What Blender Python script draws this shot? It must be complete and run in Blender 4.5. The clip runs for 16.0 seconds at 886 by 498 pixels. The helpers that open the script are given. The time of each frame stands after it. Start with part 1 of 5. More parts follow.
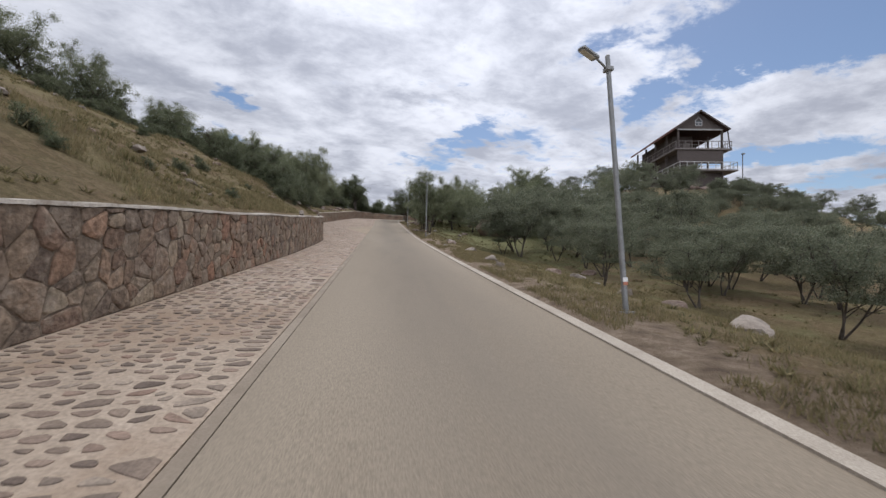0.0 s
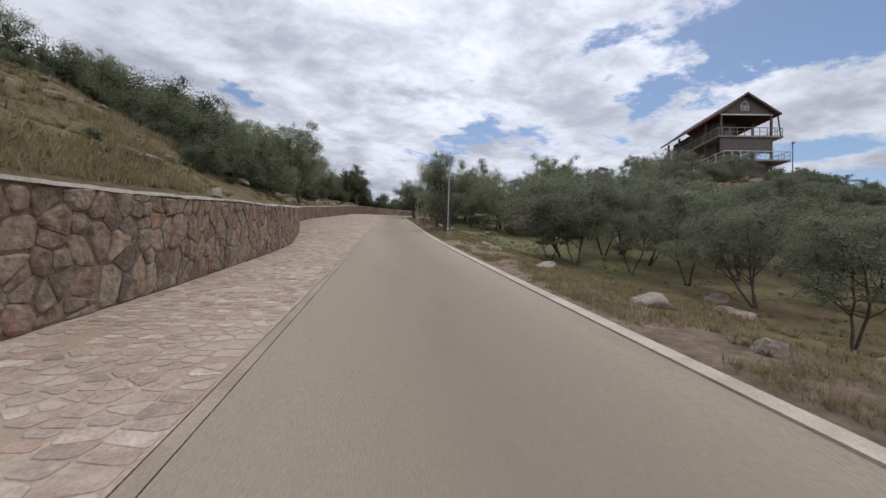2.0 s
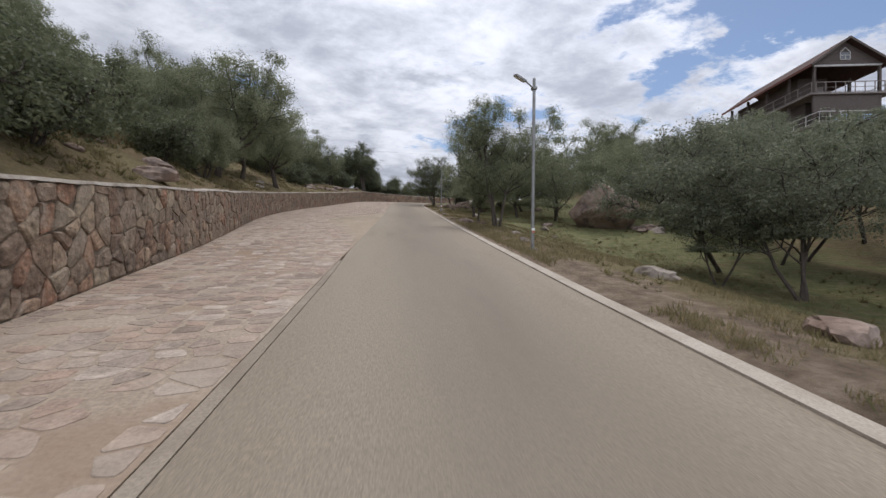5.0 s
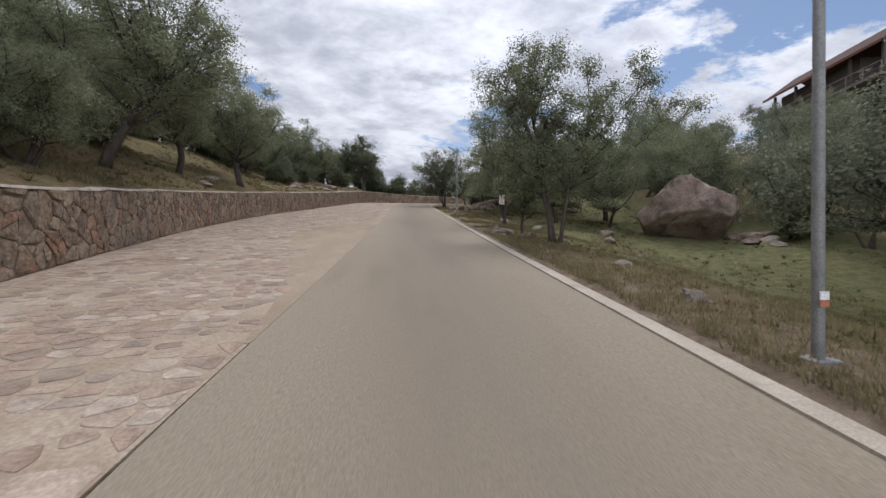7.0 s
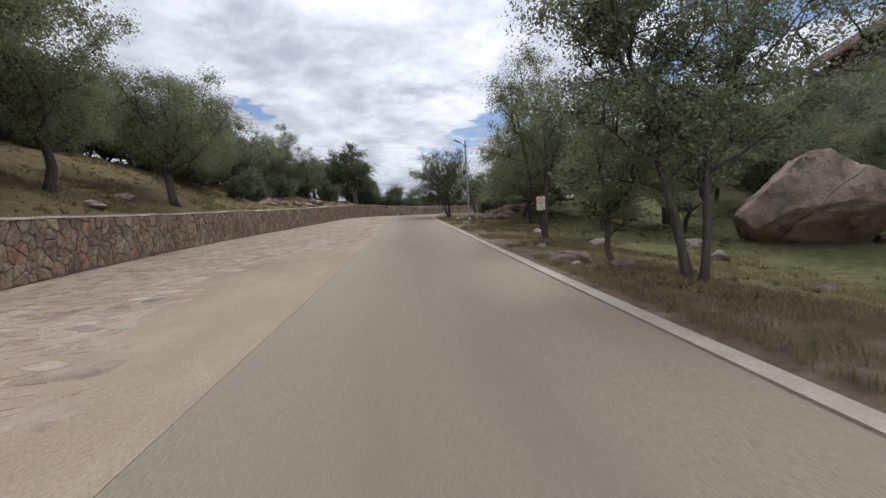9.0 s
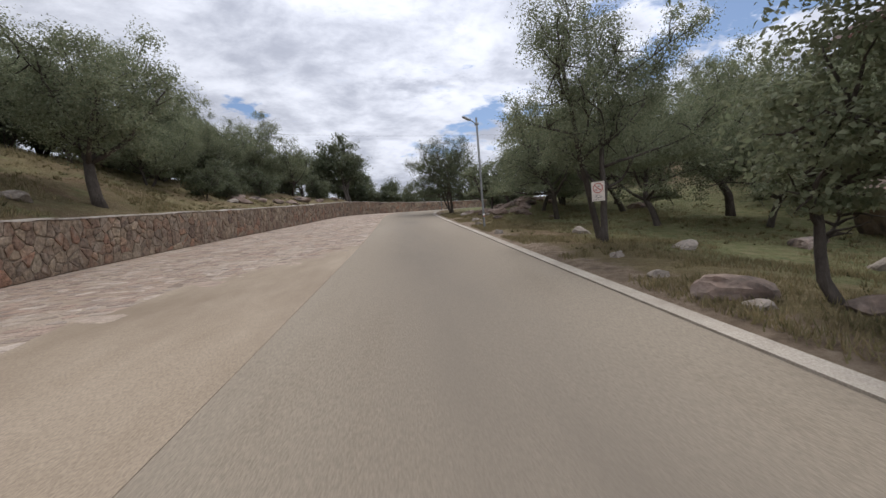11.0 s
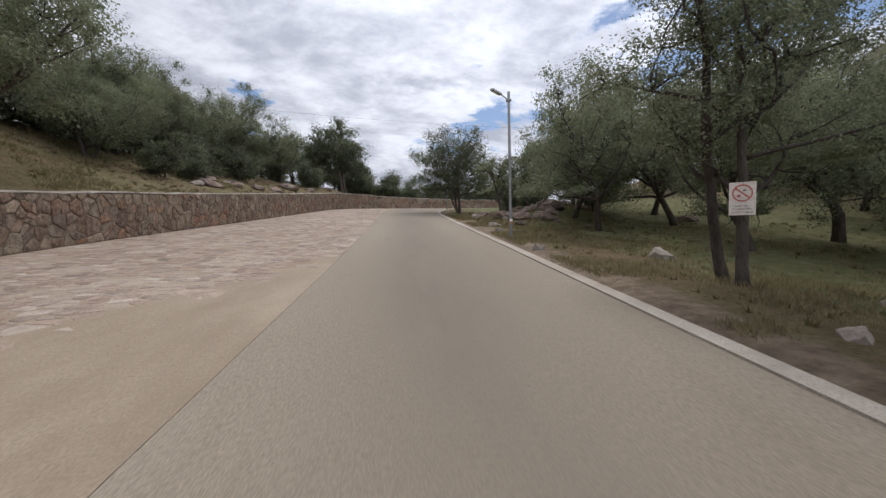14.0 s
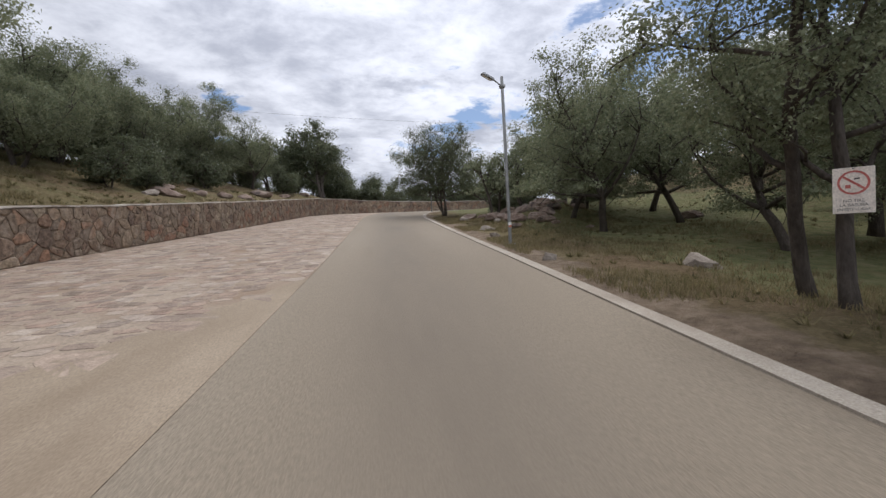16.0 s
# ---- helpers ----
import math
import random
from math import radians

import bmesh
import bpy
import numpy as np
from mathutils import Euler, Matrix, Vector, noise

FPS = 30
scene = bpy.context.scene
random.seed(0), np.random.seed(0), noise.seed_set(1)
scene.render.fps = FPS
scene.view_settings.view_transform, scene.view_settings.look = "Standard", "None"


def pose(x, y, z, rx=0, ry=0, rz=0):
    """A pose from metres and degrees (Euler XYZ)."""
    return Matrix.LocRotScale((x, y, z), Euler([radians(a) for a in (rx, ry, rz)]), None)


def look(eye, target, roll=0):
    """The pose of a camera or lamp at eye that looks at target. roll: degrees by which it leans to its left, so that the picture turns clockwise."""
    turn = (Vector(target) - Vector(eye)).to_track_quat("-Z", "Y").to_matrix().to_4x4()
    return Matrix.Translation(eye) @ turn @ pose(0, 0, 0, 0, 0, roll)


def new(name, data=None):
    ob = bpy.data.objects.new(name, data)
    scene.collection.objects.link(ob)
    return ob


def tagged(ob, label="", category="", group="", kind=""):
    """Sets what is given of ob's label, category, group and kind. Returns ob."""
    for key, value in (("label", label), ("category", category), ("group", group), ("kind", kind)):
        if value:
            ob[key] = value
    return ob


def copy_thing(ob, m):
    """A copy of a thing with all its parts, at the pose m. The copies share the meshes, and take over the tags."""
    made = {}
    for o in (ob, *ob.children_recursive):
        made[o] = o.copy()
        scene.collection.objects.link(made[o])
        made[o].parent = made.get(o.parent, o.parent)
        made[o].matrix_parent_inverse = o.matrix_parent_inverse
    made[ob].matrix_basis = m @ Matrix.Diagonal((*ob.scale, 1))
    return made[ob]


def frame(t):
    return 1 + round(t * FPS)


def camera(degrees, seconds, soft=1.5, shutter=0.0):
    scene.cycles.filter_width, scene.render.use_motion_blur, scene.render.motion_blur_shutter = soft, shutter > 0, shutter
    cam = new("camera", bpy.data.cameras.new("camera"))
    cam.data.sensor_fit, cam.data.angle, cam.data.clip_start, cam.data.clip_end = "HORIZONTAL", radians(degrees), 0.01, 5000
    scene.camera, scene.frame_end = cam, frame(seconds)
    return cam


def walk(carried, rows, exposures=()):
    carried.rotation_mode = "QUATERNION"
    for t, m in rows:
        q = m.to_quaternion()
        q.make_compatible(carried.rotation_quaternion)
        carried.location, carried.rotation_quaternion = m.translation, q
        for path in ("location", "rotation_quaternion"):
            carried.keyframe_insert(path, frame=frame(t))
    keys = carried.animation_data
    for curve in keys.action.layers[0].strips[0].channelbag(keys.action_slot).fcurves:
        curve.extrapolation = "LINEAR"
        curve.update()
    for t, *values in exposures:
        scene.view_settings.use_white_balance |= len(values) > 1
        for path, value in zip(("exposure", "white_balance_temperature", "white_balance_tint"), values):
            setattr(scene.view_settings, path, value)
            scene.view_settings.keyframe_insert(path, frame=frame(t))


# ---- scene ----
# the drive: seconds, place, yaw (left), pitch (up), roll
LENS = 92.98
PATH = [
    (0, 0.000, 0.000, 1.200, -8.716, 2.449, 1.473),
    (0.5, 0.026, 2.371, 1.397, -8.563, 3.217, 0.880),
    (1, 0.027, 4.748, 1.609, -8.869, 3.293, 1.888),
    (1.5, -0.004, 7.143, 1.822, -8.789, 2.134, 1.939),
    (2, 0.025, 9.451, 2.058, -8.158, 2.009, 1.725),
    (2.5, 0.045, 11.774, 2.297, -7.482, 1.564, 1.595),
    (3, 0.045, 14.094, 2.545, -7.064, 1.424, 1.387),
    (3.5, 0.035, 16.332, 2.790, -6.931, 1.411, 1.291),
    (4, 0.025, 18.453, 3.034, -6.815, 1.196, 1.408),
    (4.2, 0.020, 19.258, 3.129, -6.817, 0.954, 1.710),
    (6.3, 0.296, 27.828, 4.149, -5.365, -0.841, -1.726),
    (6.5, 0.301, 28.543, 4.233, -5.488, -0.869, -0.286),
    (7, 0.309, 30.292, 4.449, -5.477, 0.067, 0.224),
    (7.5, 0.313, 32.016, 4.658, -5.488, 0.533, 0.363),
    (8, 0.331, 33.672, 4.849, -5.458, 1.093, 0.454),
    (8.5, 0.388, 35.323, 5.029, -5.452, 1.398, -0.923),
    (9, 0.485, 36.717, 5.183, -5.295, 1.386, -3.061),
    (11.3, 0.415, 41.390, 5.724, -5.697, 0.701, -4.318),
    (11.5, 0.425, 41.722, 5.767, -5.841, 0.667, -3.910),
    (12, 0.456, 42.576, 5.877, -6.172, 0.534, -3.470),
    (12.5, 0.430, 43.256, 5.970, -6.261, 0.404, -2.838),
    (13, 0.409, 43.881, 6.043, -6.331, 0.322, -2.039),
    (13.5, 0.406, 44.454, 6.112, -6.169, 0.335, -1.291),
    (14, 0.398, 44.971, 6.182, -6.080, 0.509, -0.824),
    (14.5, 0.419, 45.453, 6.247, -5.986, 0.595, -0.633),
    (15, 0.444, 45.916, 6.314, -6.443, 0.464, -1.579),
    (15.5, 0.453, 46.312, 6.384, -7.215, 0.671, -2.330),
    (16, 0.460, 46.715, 6.440, -8.179, 0.660, -2.907),
]


def eye_pose(x, y, z, yaw, pitch, roll):
    a, b = radians(yaw), radians(pitch)
    way = Vector((-math.sin(a) * math.cos(b), math.cos(a) * math.cos(b), math.sin(b)))
    return look((x, y, z), Vector((x, y, z)) + way, roll)


cam = camera(LENS, 16.0, soft=1.45, shutter=0.08)
walk(cam, [(t, eye_pose(*p)) for t, *p in PATH], ((0.0, -0.24, 6400, 12), (3.0, -0.21, 6400, 12), (6.5, -0.16, 6400, 12), (16.0, -0.12, 6400, 12)))

# ---- sky and light ----
SUN_UP, SUN_TURN = 58.0, 20.0   # degrees above the horizon, degrees right of the road's line


SKY_BREAKS = [(-0.58, 1.88, 57, 0.17, 0.08, 0.34), (0.45, 2.06, -41, 0.20, 0.12, 0.30), (-0.81, 2.22, 55, 0.18, 0.09, 0.30), (1.26, 0.98, -14, 0.40, 0.17, 0.36), (0.68, 1.24, -34, 0.13, 0.07, 0.13),
              (1.04, 1.50, -41, 0.13, 0.11, 0.30), (1.15, 1.22, -34, 0.13, 0.09, 0.30), (1.86, 1.74, -38, 0.24, 0.12, 0.30), (2.38, 1.85, -59, 0.25, 0.15, 0.26), (0.29, 2.42, -10, 0.21, 0.15, 0.24),
              (1.59, 1.37, -51, 0.27, 0.19, -0.16), (2.11, 2.00, -29, 0.16, 0.10, -0.14)]
SKY_GREY = [(0.16, 1.72, 2, 0.20, 0.09, 0.22)]


def build_sky():
    w = bpy.data.worlds.new("sky")
    w.use_nodes = True
    scene.world = w
    nt = w.node_tree
    nt.nodes.clear()
    N, L = nt.nodes.new, nt.links.new
    out, bg = N("ShaderNodeOutputWorld"), N("ShaderNodeBackground")
    L(bg.outputs[0], out.inputs[0])
    sky = N("ShaderNodeTexSky")
    sky.sky_type, sky.sun_disc = "NISHITA", False
    sky.sun_elevation, sky.sun_rotation = radians(SUN_UP), radians(SUN_TURN)
    sky.air_density, sky.dust_density, sky.ozone_density = 1.0, 0.6, 2.5
    dim = N("ShaderNodeVectorMath")
    dim.operation = "SCALE"
    dim.inputs["Scale"].default_value = 0.11
    L(sky.outputs[0], dim.inputs[0])
    # clouds lie on a flat layer overhead
    co = N("ShaderNodeTexCoord")
    sep = N("ShaderNodeSeparateXYZ")
    L(co.outputs["Generated"], sep.inputs[0])

    def m(op, a, b=None, c=None, clamp=False):
        n = N("ShaderNodeMath")
        n.operation, n.use_clamp = op, clamp
        for i, v in enumerate((a, b, c)):
            if v is None:
                continue
            if isinstance(v, (int, float)):
                n.inputs[i].default_value = v
            else:
                L(v, n.inputs[i])
        return n.outputs[0]

    up = m("ADD", m("MAXIMUM", sep.outputs[2], 0.0), 0.16)
    flat = N("ShaderNodeCombineXYZ")
    L(m("DIVIDE", sep.outputs[0], up), flat.inputs[0])
    L(m("DIVIDE", sep.outputs[1], up), flat.inputs[1])

    # slow drift that frays the clouds' edges
    def noise_at(place, scale, detail, rough, warp=0.0):
        n = N("ShaderNodeTexNoise")
        n.inputs["Scale"].default_value, n.inputs["Detail"].default_value = scale, detail
        n.inputs["Roughness"].default_value, n.inputs["Distortion"].default_value = rough, warp
        L(place, n.inputs["Vector"])
        return n.outputs["Fac"]

    def moved(shift, stretch=(0.9, 1.1, 1)):
        mp = N("ShaderNodeMapping")
        mp.inputs["Location"].default_value = shift
        mp.inputs["Rotation"].default_value = (0, 0, radians(-32))
        mp.inputs["Scale"].default_value = stretch
        L(flat.outputs[0], mp.inputs[0])
        return mp.outputs[0]

    def cloud(scale, detail, rough, shift, warp=0.0):
        return noise_at(moved(shift), scale, detail, rough, warp)

    frayed = N("ShaderNodeCombineXYZ")
    for axis, shift in ((0, (1.3, 8.1, 0)), (1, (6.2, 3.4, 0))):
        push = m("MULTIPLY", m("SUBTRACT", cloud(5.0, 5, 0.6, shift), 0.5), 0.55)
        sx = N("ShaderNodeSeparateXYZ")
        L(flat.outputs[0], sx.inputs[0])
        L(m("ADD", sx.outputs[axis], push), frayed.inputs[axis])

    def patch_of(u, v, turn, a, b):
        """One where a stretch of the cloud layer lies, falling off to nothing round it."""
        mp = N("ShaderNodeMapping")
        mp.vector_type = "TEXTURE"
        mp.inputs["Location"].default_value = (u, v, 0)
        mp.inputs["Rotation"].default_value = (0, 0, radians(turn))
        mp.inputs["Scale"].default_value = (a, b, 1)
        L(frayed.outputs[0], mp.inputs[0])
        dot = N("ShaderNodeVectorMath")
        dot.operation = "DOT_PRODUCT"
        L(mp.outputs[0], dot.inputs[0])
        L(mp.outputs[0], dot.inputs[1])
        return m("EXPONENT", m("MULTIPLY", dot.outputs["Value"], -1.0))

    big = cloud(1.1, 3, 0.5, (3.1, 1.7, 0))
    fine = cloud(2.9, 10, 0.60, (0.4, 5.2, 0), 0.35)
    wisp = cloud(8.0, 9, 0.66, (2.4, 0.2, 0), 0.3)
    # thinner cover towards the right of the road, thicker ahead
    side = m("MULTIPLY", sep.outputs[0], -0.14)
    dens = m("ADD", m("ADD", m("MULTIPLY", big, 0.24), m("MULTIPLY", fine, 0.52)), m("ADD", side, 0.30))
    dens = m("ADD", dens, m("MULTIPLY", m("SUBTRACT", wisp, 0.5), 0.52))
    # breaks in the layer: place on it, turn, half lengths, depth
    for u, v, turn, a, b, deep in SKY_BREAKS:
        dens = m("SUBTRACT", dens, m("MULTIPLY", patch_of(u, v, turn, a, b), deep))
    cover = N("ShaderNodeMapRange")
    cover.interpolation_type = "SMOOTHSTEP"
    cover.inputs["From Min"].default_value, cover.inputs["From Max"].default_value = 0.42, 0.59
    L(dens, cover.inputs["Value"])
    shade = N("ShaderNodeMapRange")
    shade.interpolation_type = "SMOOTHSTEP"
    shade.inputs["From Min"].default_value, shade.inputs["From Max"].default_value = 0.50, 0.92
    gloom = m("ADD", m("MULTIPLY", cloud(2.5, 7, 0.57, (7.7, 2.3, 0), 0.3), 0.9), m("ADD", m("MULTIPLY", fine, 0.5), m("MULTIPLY", m("SUBTRACT", wisp, 0.5), 0.36)))
    for u, v, turn, a, b, deep in SKY_GREY:
        gloom = m("ADD", gloom, m("MULTIPLY", patch_of(u, v, turn, a, b), deep))
    L(gloom, shade.inputs["Value"])
    # the cloud layer glows most where the sun stands behind it
    near_sun = N("ShaderNodeVectorMath")
    near_sun.operation = "DOT_PRODUCT"
    near_sun.inputs[1].default_value = (math.sin(radians(SUN_TURN)) * math.cos(radians(SUN_UP)), math.cos(radians(SUN_TURN)) * math.cos(radians(SUN_UP)), math.sin(radians(SUN_UP)))
    L(co.outputs["Generated"], near_sun.inputs[0])
    glow = N("ShaderNodeMapRange")
    glow.interpolation_type = "SMOOTHSTEP"
    glow.inputs["From Min"].default_value, glow.inputs["From Max"].default_value = 0.45, 1.0
    glow.inputs["To Min"].default_value, glow.inputs["To Max"].default_value = 0.92, 1.45
    L(near_sun.outputs["Value"], glow.inputs["Value"])
    # extra brightness added to the unseen clouds behind the camera, as fill light
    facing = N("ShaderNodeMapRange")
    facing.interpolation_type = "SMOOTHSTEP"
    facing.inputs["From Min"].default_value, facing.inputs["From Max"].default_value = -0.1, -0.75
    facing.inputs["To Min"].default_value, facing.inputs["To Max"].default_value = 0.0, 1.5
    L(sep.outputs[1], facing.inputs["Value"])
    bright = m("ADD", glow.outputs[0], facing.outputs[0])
    tone = N("ShaderNodeMix")
    tone.data_type = "RGBA"
    tone.inputs[6].default_value = (0.86, 0.895, 0.975, 1)
    tone.inputs[7].default_value = (0.44, 0.47, 0.55, 1)
    L(shade.outputs[0], tone.inputs[0])
    lit = N("ShaderNodeVectorMath")
    lit.operation = "SCALE"
    L(tone.outputs[2], lit.inputs[0])
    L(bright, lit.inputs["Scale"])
    mix = N("ShaderNodeMix")
    mix.data_type = "RGBA"
    L(cover.outputs[0], mix.inputs[0])
    L(dim.outputs[0], mix.inputs[6])
    L(lit.outputs[0], mix.inputs[7])
    L(mix.outputs[2], bg.inputs[0])
    bg.inputs[1].default_value = 1.0


build_sky()
sun = new("sun", bpy.data.lights.new("sun", "SUN"))
sun.data.energy, sun.data.angle, sun.data.color = 2.2, radians(20), (1.0, 0.96, 0.91)
_a, _e = radians(SUN_TURN), radians(SUN_UP)
sun.matrix_world = look(Vector((math.sin(_a) * math.cos(_e), math.cos(_a) * math.cos(_e), math.sin(_e))) * 100, (0, 0, 0))


# ---- materials ----
def material(name, colours, scale=3.0, rough=0.9, bump=0.3, bump_scale=40.0, pick="noise", detail=6, metal=0.0, soft=False,
             stain=None, stain_scale=0.6, stain_at=(0.5, 0.62), translucent=0.0, stretch=(1, 1, 1), wide=0.28, lane=None):
    """Colours laid over a ramp, chosen by noise, by piece or by island, with grain, stains and relief."""
    mat = bpy.data.materials.new(name)
    mat.use_nodes = True
    nt = mat.node_tree
    N, L = nt.nodes.new, nt.links.new
    b = nt.nodes["Principled BSDF"]
    b.inputs["Roughness"].default_value, b.inputs["Metallic"].default_value = rough, metal
    b.inputs["Specular IOR Level"].default_value = 0.25
    co = N("ShaderNodeTexCoord")
    geo = N("ShaderNodeNewGeometry")
    mp = N("ShaderNodeMapping")
    mp.inputs["Scale"].default_value = stretch
    L(geo.outputs["Position"], mp.inputs[0])
    n1 = N("ShaderNodeTexNoise")
    n1.inputs["Scale"].default_value, n1.inputs["Detail"].default_value = scale, detail
    n1.inputs["Roughness"].default_value = 0.62
    L(mp.outputs[0], n1.inputs["Vector"])
    ramp = N("ShaderNodeValToRGB")
    lo, hi = (0.32, 0.68) if pick == "noise" else (0.0, 1.0)
    while len(ramp.color_ramp.elements) < len(colours):
        ramp.color_ramp.elements.new(0.5)
    for i, c in enumerate(colours):
        el = ramp.color_ramp.elements[i]
        el.position, el.color = lo + (hi - lo) * i / max(1, len(colours) - 1), (*c, 1)
    if pick == "noise":
        L(n1.outputs["Fac"], ramp.inputs[0])
    elif pick == "piece":
        L(N("ShaderNodeObjectInfo").outputs["Random"], ramp.inputs[0])
    else:
        L(geo.outputs["Random Per Island"], ramp.inputs[0])
    colour = ramp.outputs[0]
    # grain: lighter and darker specks
    n2 = N("ShaderNodeTexNoise")
    n2.inputs["Scale"].default_value, n2.inputs["Detail"].default_value = bump_scale, 5
    L(mp.outputs[0], n2.inputs["Vector"])
    grain = N("ShaderNodeMapRange")
    grain.inputs["From Min"].default_value, grain.inputs["From Max"].default_value = 0.3, 0.7
    grain.inputs["To Min"].default_value, grain.inputs["To Max"].default_value = 0.78, 1.18
    L(n2.outputs["Fac"], grain.inputs["Value"])
    mul = N("ShaderNodeMix")
    mul.data_type, mul.blend_type = "RGBA", "MULTIPLY"
    mul.inputs[0].default_value = 1.0
    L(colour, mul.inputs[6])
    L(grain.outputs[0], mul.inputs[7])
    colour = mul.outputs[2]
    if pick != "noise":
        wob = N("ShaderNodeMapRange")
        wob.inputs["From Min"].default_value, wob.inputs["From Max"].default_value = 0.3, 0.7
        wob.inputs["To Min"].default_value, wob.inputs["To Max"].default_value = 1 - wide, 1 + wide
        L(n1.outputs["Fac"], wob.inputs["Value"])
        mul2 = N("ShaderNodeMix")
        mul2.data_type, mul2.blend_type = "RGBA", "MULTIPLY"
        mul2.inputs[0].default_value = 1.0
        L(colour, mul2.inputs[6])
        L(wob.outputs[0], mul2.inputs[7])
        colour = mul2.outputs[2]
    if stain:
        n3 = N("ShaderNodeTexNoise")
        n3.inputs["Scale"].default_value, n3.inputs["Detail"].default_value = stain_scale, 7
        n3.inputs["Roughness"].default_value = 0.65
        L(mp.outputs[0], n3.inputs["Vector"])
        f = N("ShaderNodeMapRange")
        f.inputs["From Min"].default_value, f.inputs["From Max"].default_value = stain_at
        L(n3.outputs["Fac"], f.inputs["Value"])
        ms = N("ShaderNodeMix")
        ms.data_type = "RGBA"
        L(f.outputs[0], ms.inputs[0])
        L(colour, ms.inputs[6])
        ms.inputs[7].default_value = (*stain, 1)
        colour = ms.outputs[2]
    if lane:
        # dirt and rubber worn into the middle of the lane
        sx = N("ShaderNodeSeparateXYZ")
        L(geo.outputs["Position"], sx.inputs[0])
        off = N("ShaderNodeMath")
        off.operation = "SUBTRACT"
        L(sx.outputs[0], off.inputs[0])
        off.inputs[1].default_value = 1.0
        ab = N("ShaderNodeMath")
        ab.operation = "ABSOLUTE"
        L(off.outputs[0], ab.inputs[0])
        wear = N("ShaderNodeMapRange")
        wear.interpolation_type = "SMOOTHSTEP"
        wear.inputs["From Min"].default_value, wear.inputs["From Max"].default_value = 0.1, 1.55
        wear.inputs["To Min"].default_value, wear.inputs["To Max"].default_value = 1.05, 0.0
        L(ab.outputs[0], wear.inputs["Value"])
        worn = N("ShaderNodeMath")
        worn.operation = "MULTIPLY"
        L(wear.outputs[0], worn.inputs[0])
        L(n1.outputs["Fac"], worn.inputs[1])
        ml = N("ShaderNodeMix")
        ml.data_type = "RGBA"
        L(worn.outputs[0], ml.inputs[0])
        L(colour, ml.inputs[6])
        ml.inputs[7].default_value = (*lane, 1)
        colour = ml.outputs[2]
    L(colour, b.inputs["Base Color"])
    if bump:
        bp = N("ShaderNodeBump")
        bp.inputs["Strength"].default_value, bp.inputs["Distance"].default_value = bump, 0.03
        L(n2.outputs["Fac"], bp.inputs["Height"])
        L(bp.outputs[0], b.inputs["Normal"])
    if translucent:
        tr, mx = N("ShaderNodeBsdfTranslucent"), N("ShaderNodeMixShader")
        L(colour, tr.inputs[0])
        mx.inputs[0].default_value = translucent
        L(b.outputs[0], mx.inputs[1])
        L(tr.outputs[0], mx.inputs[2])
        L(mx.outputs[0], nt.nodes["Material Output"].inputs[0])
    return mat


STONE = [(0.146, 0.100, 0.071), (0.188, 0.133, 0.093), (0.240, 0.182, 0.127), (0.158, 0.121, 0.092), (0.237, 0.129, 0.083), (0.277, 0.222, 0.157), (0.178, 0.135, 0.101), (0.200, 0.127, 0.085), (0.121, 0.089, 0.068), (0.222, 0.170, 0.122), (0.174, 0.128, 0.092)]
M_STONE = material("rubble stone", STONE, 9, 0.94, 1.0, 15, "piece", stain=(0.30, 0.245, 0.19), stain_scale=3.0, stain_at=(0.52, 0.72), wide=0.5)
M_STONES = material("rubble stones", STONE, 9, 0.94, 1.0, 15, "island", stain=(0.30, 0.245, 0.19), stain_scale=3.0, stain_at=(0.52, 0.72), wide=0.5)
M_MORTAR = material("wall mortar", [(0.13, 0.098, 0.072), (0.225, 0.178, 0.134)], 2.2, 0.95, 0.9, 34)
M_COPING = material("pale cement coping", [(0.36, 0.32, 0.27), (0.54, 0.49, 0.43)], 2, 0.9, 0.3, 50, stain=(0.22, 0.18, 0.14), stain_scale=1.4, stain_at=(0.52, 0.68))
M_ROAD = material("worn concrete", [(0.222, 0.182, 0.134), (0.283, 0.239, 0.182)], 0.7, 0.86, 0.2, 70, stain=(0.197, 0.16, 0.117), stain_scale=0.35, stain_at=(0.45, 0.75), stretch=(1.6, 0.25, 1), lane=(0.148, 0.124, 0.097))
M_PATCH = material("tan concrete patch", [(0.27, 0.212, 0.15), (0.335, 0.27, 0.198)], 0.8, 0.88, 0.25, 60, stain=(0.215, 0.165, 0.115), stain_scale=0.5, stain_at=(0.46, 0.72), stretch=(1.4, 0.5, 1))
M_BAND = material("pale concrete band", [(0.33, 0.285, 0.23), (0.43, 0.38, 0.315)], 1.3, 0.88, 0.2, 60, stain=(0.27, 0.225, 0.18), stain_scale=1.1, stain_at=(0.5, 0.7))
M_LINE = material("cement joint strip", [(0.225, 0.185, 0.14), (0.29, 0.243, 0.188)], 1.3, 0.88, 0.2, 60, stain=(0.20, 0.162, 0.122), stain_scale=1.1, stain_at=(0.46, 0.66))
M_APRON = material("rough cement bed", [(0.285, 0.225, 0.168), (0.385, 0.315, 0.245)], 0.9, 0.92, 0.5, 30, stain=(0.25, 0.18, 0.125), stain_scale=0.5, stain_at=(0.48, 0.66))
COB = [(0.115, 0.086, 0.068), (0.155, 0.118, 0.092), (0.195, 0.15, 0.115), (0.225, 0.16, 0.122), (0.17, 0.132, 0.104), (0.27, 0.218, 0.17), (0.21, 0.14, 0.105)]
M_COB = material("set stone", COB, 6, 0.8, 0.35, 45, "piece")
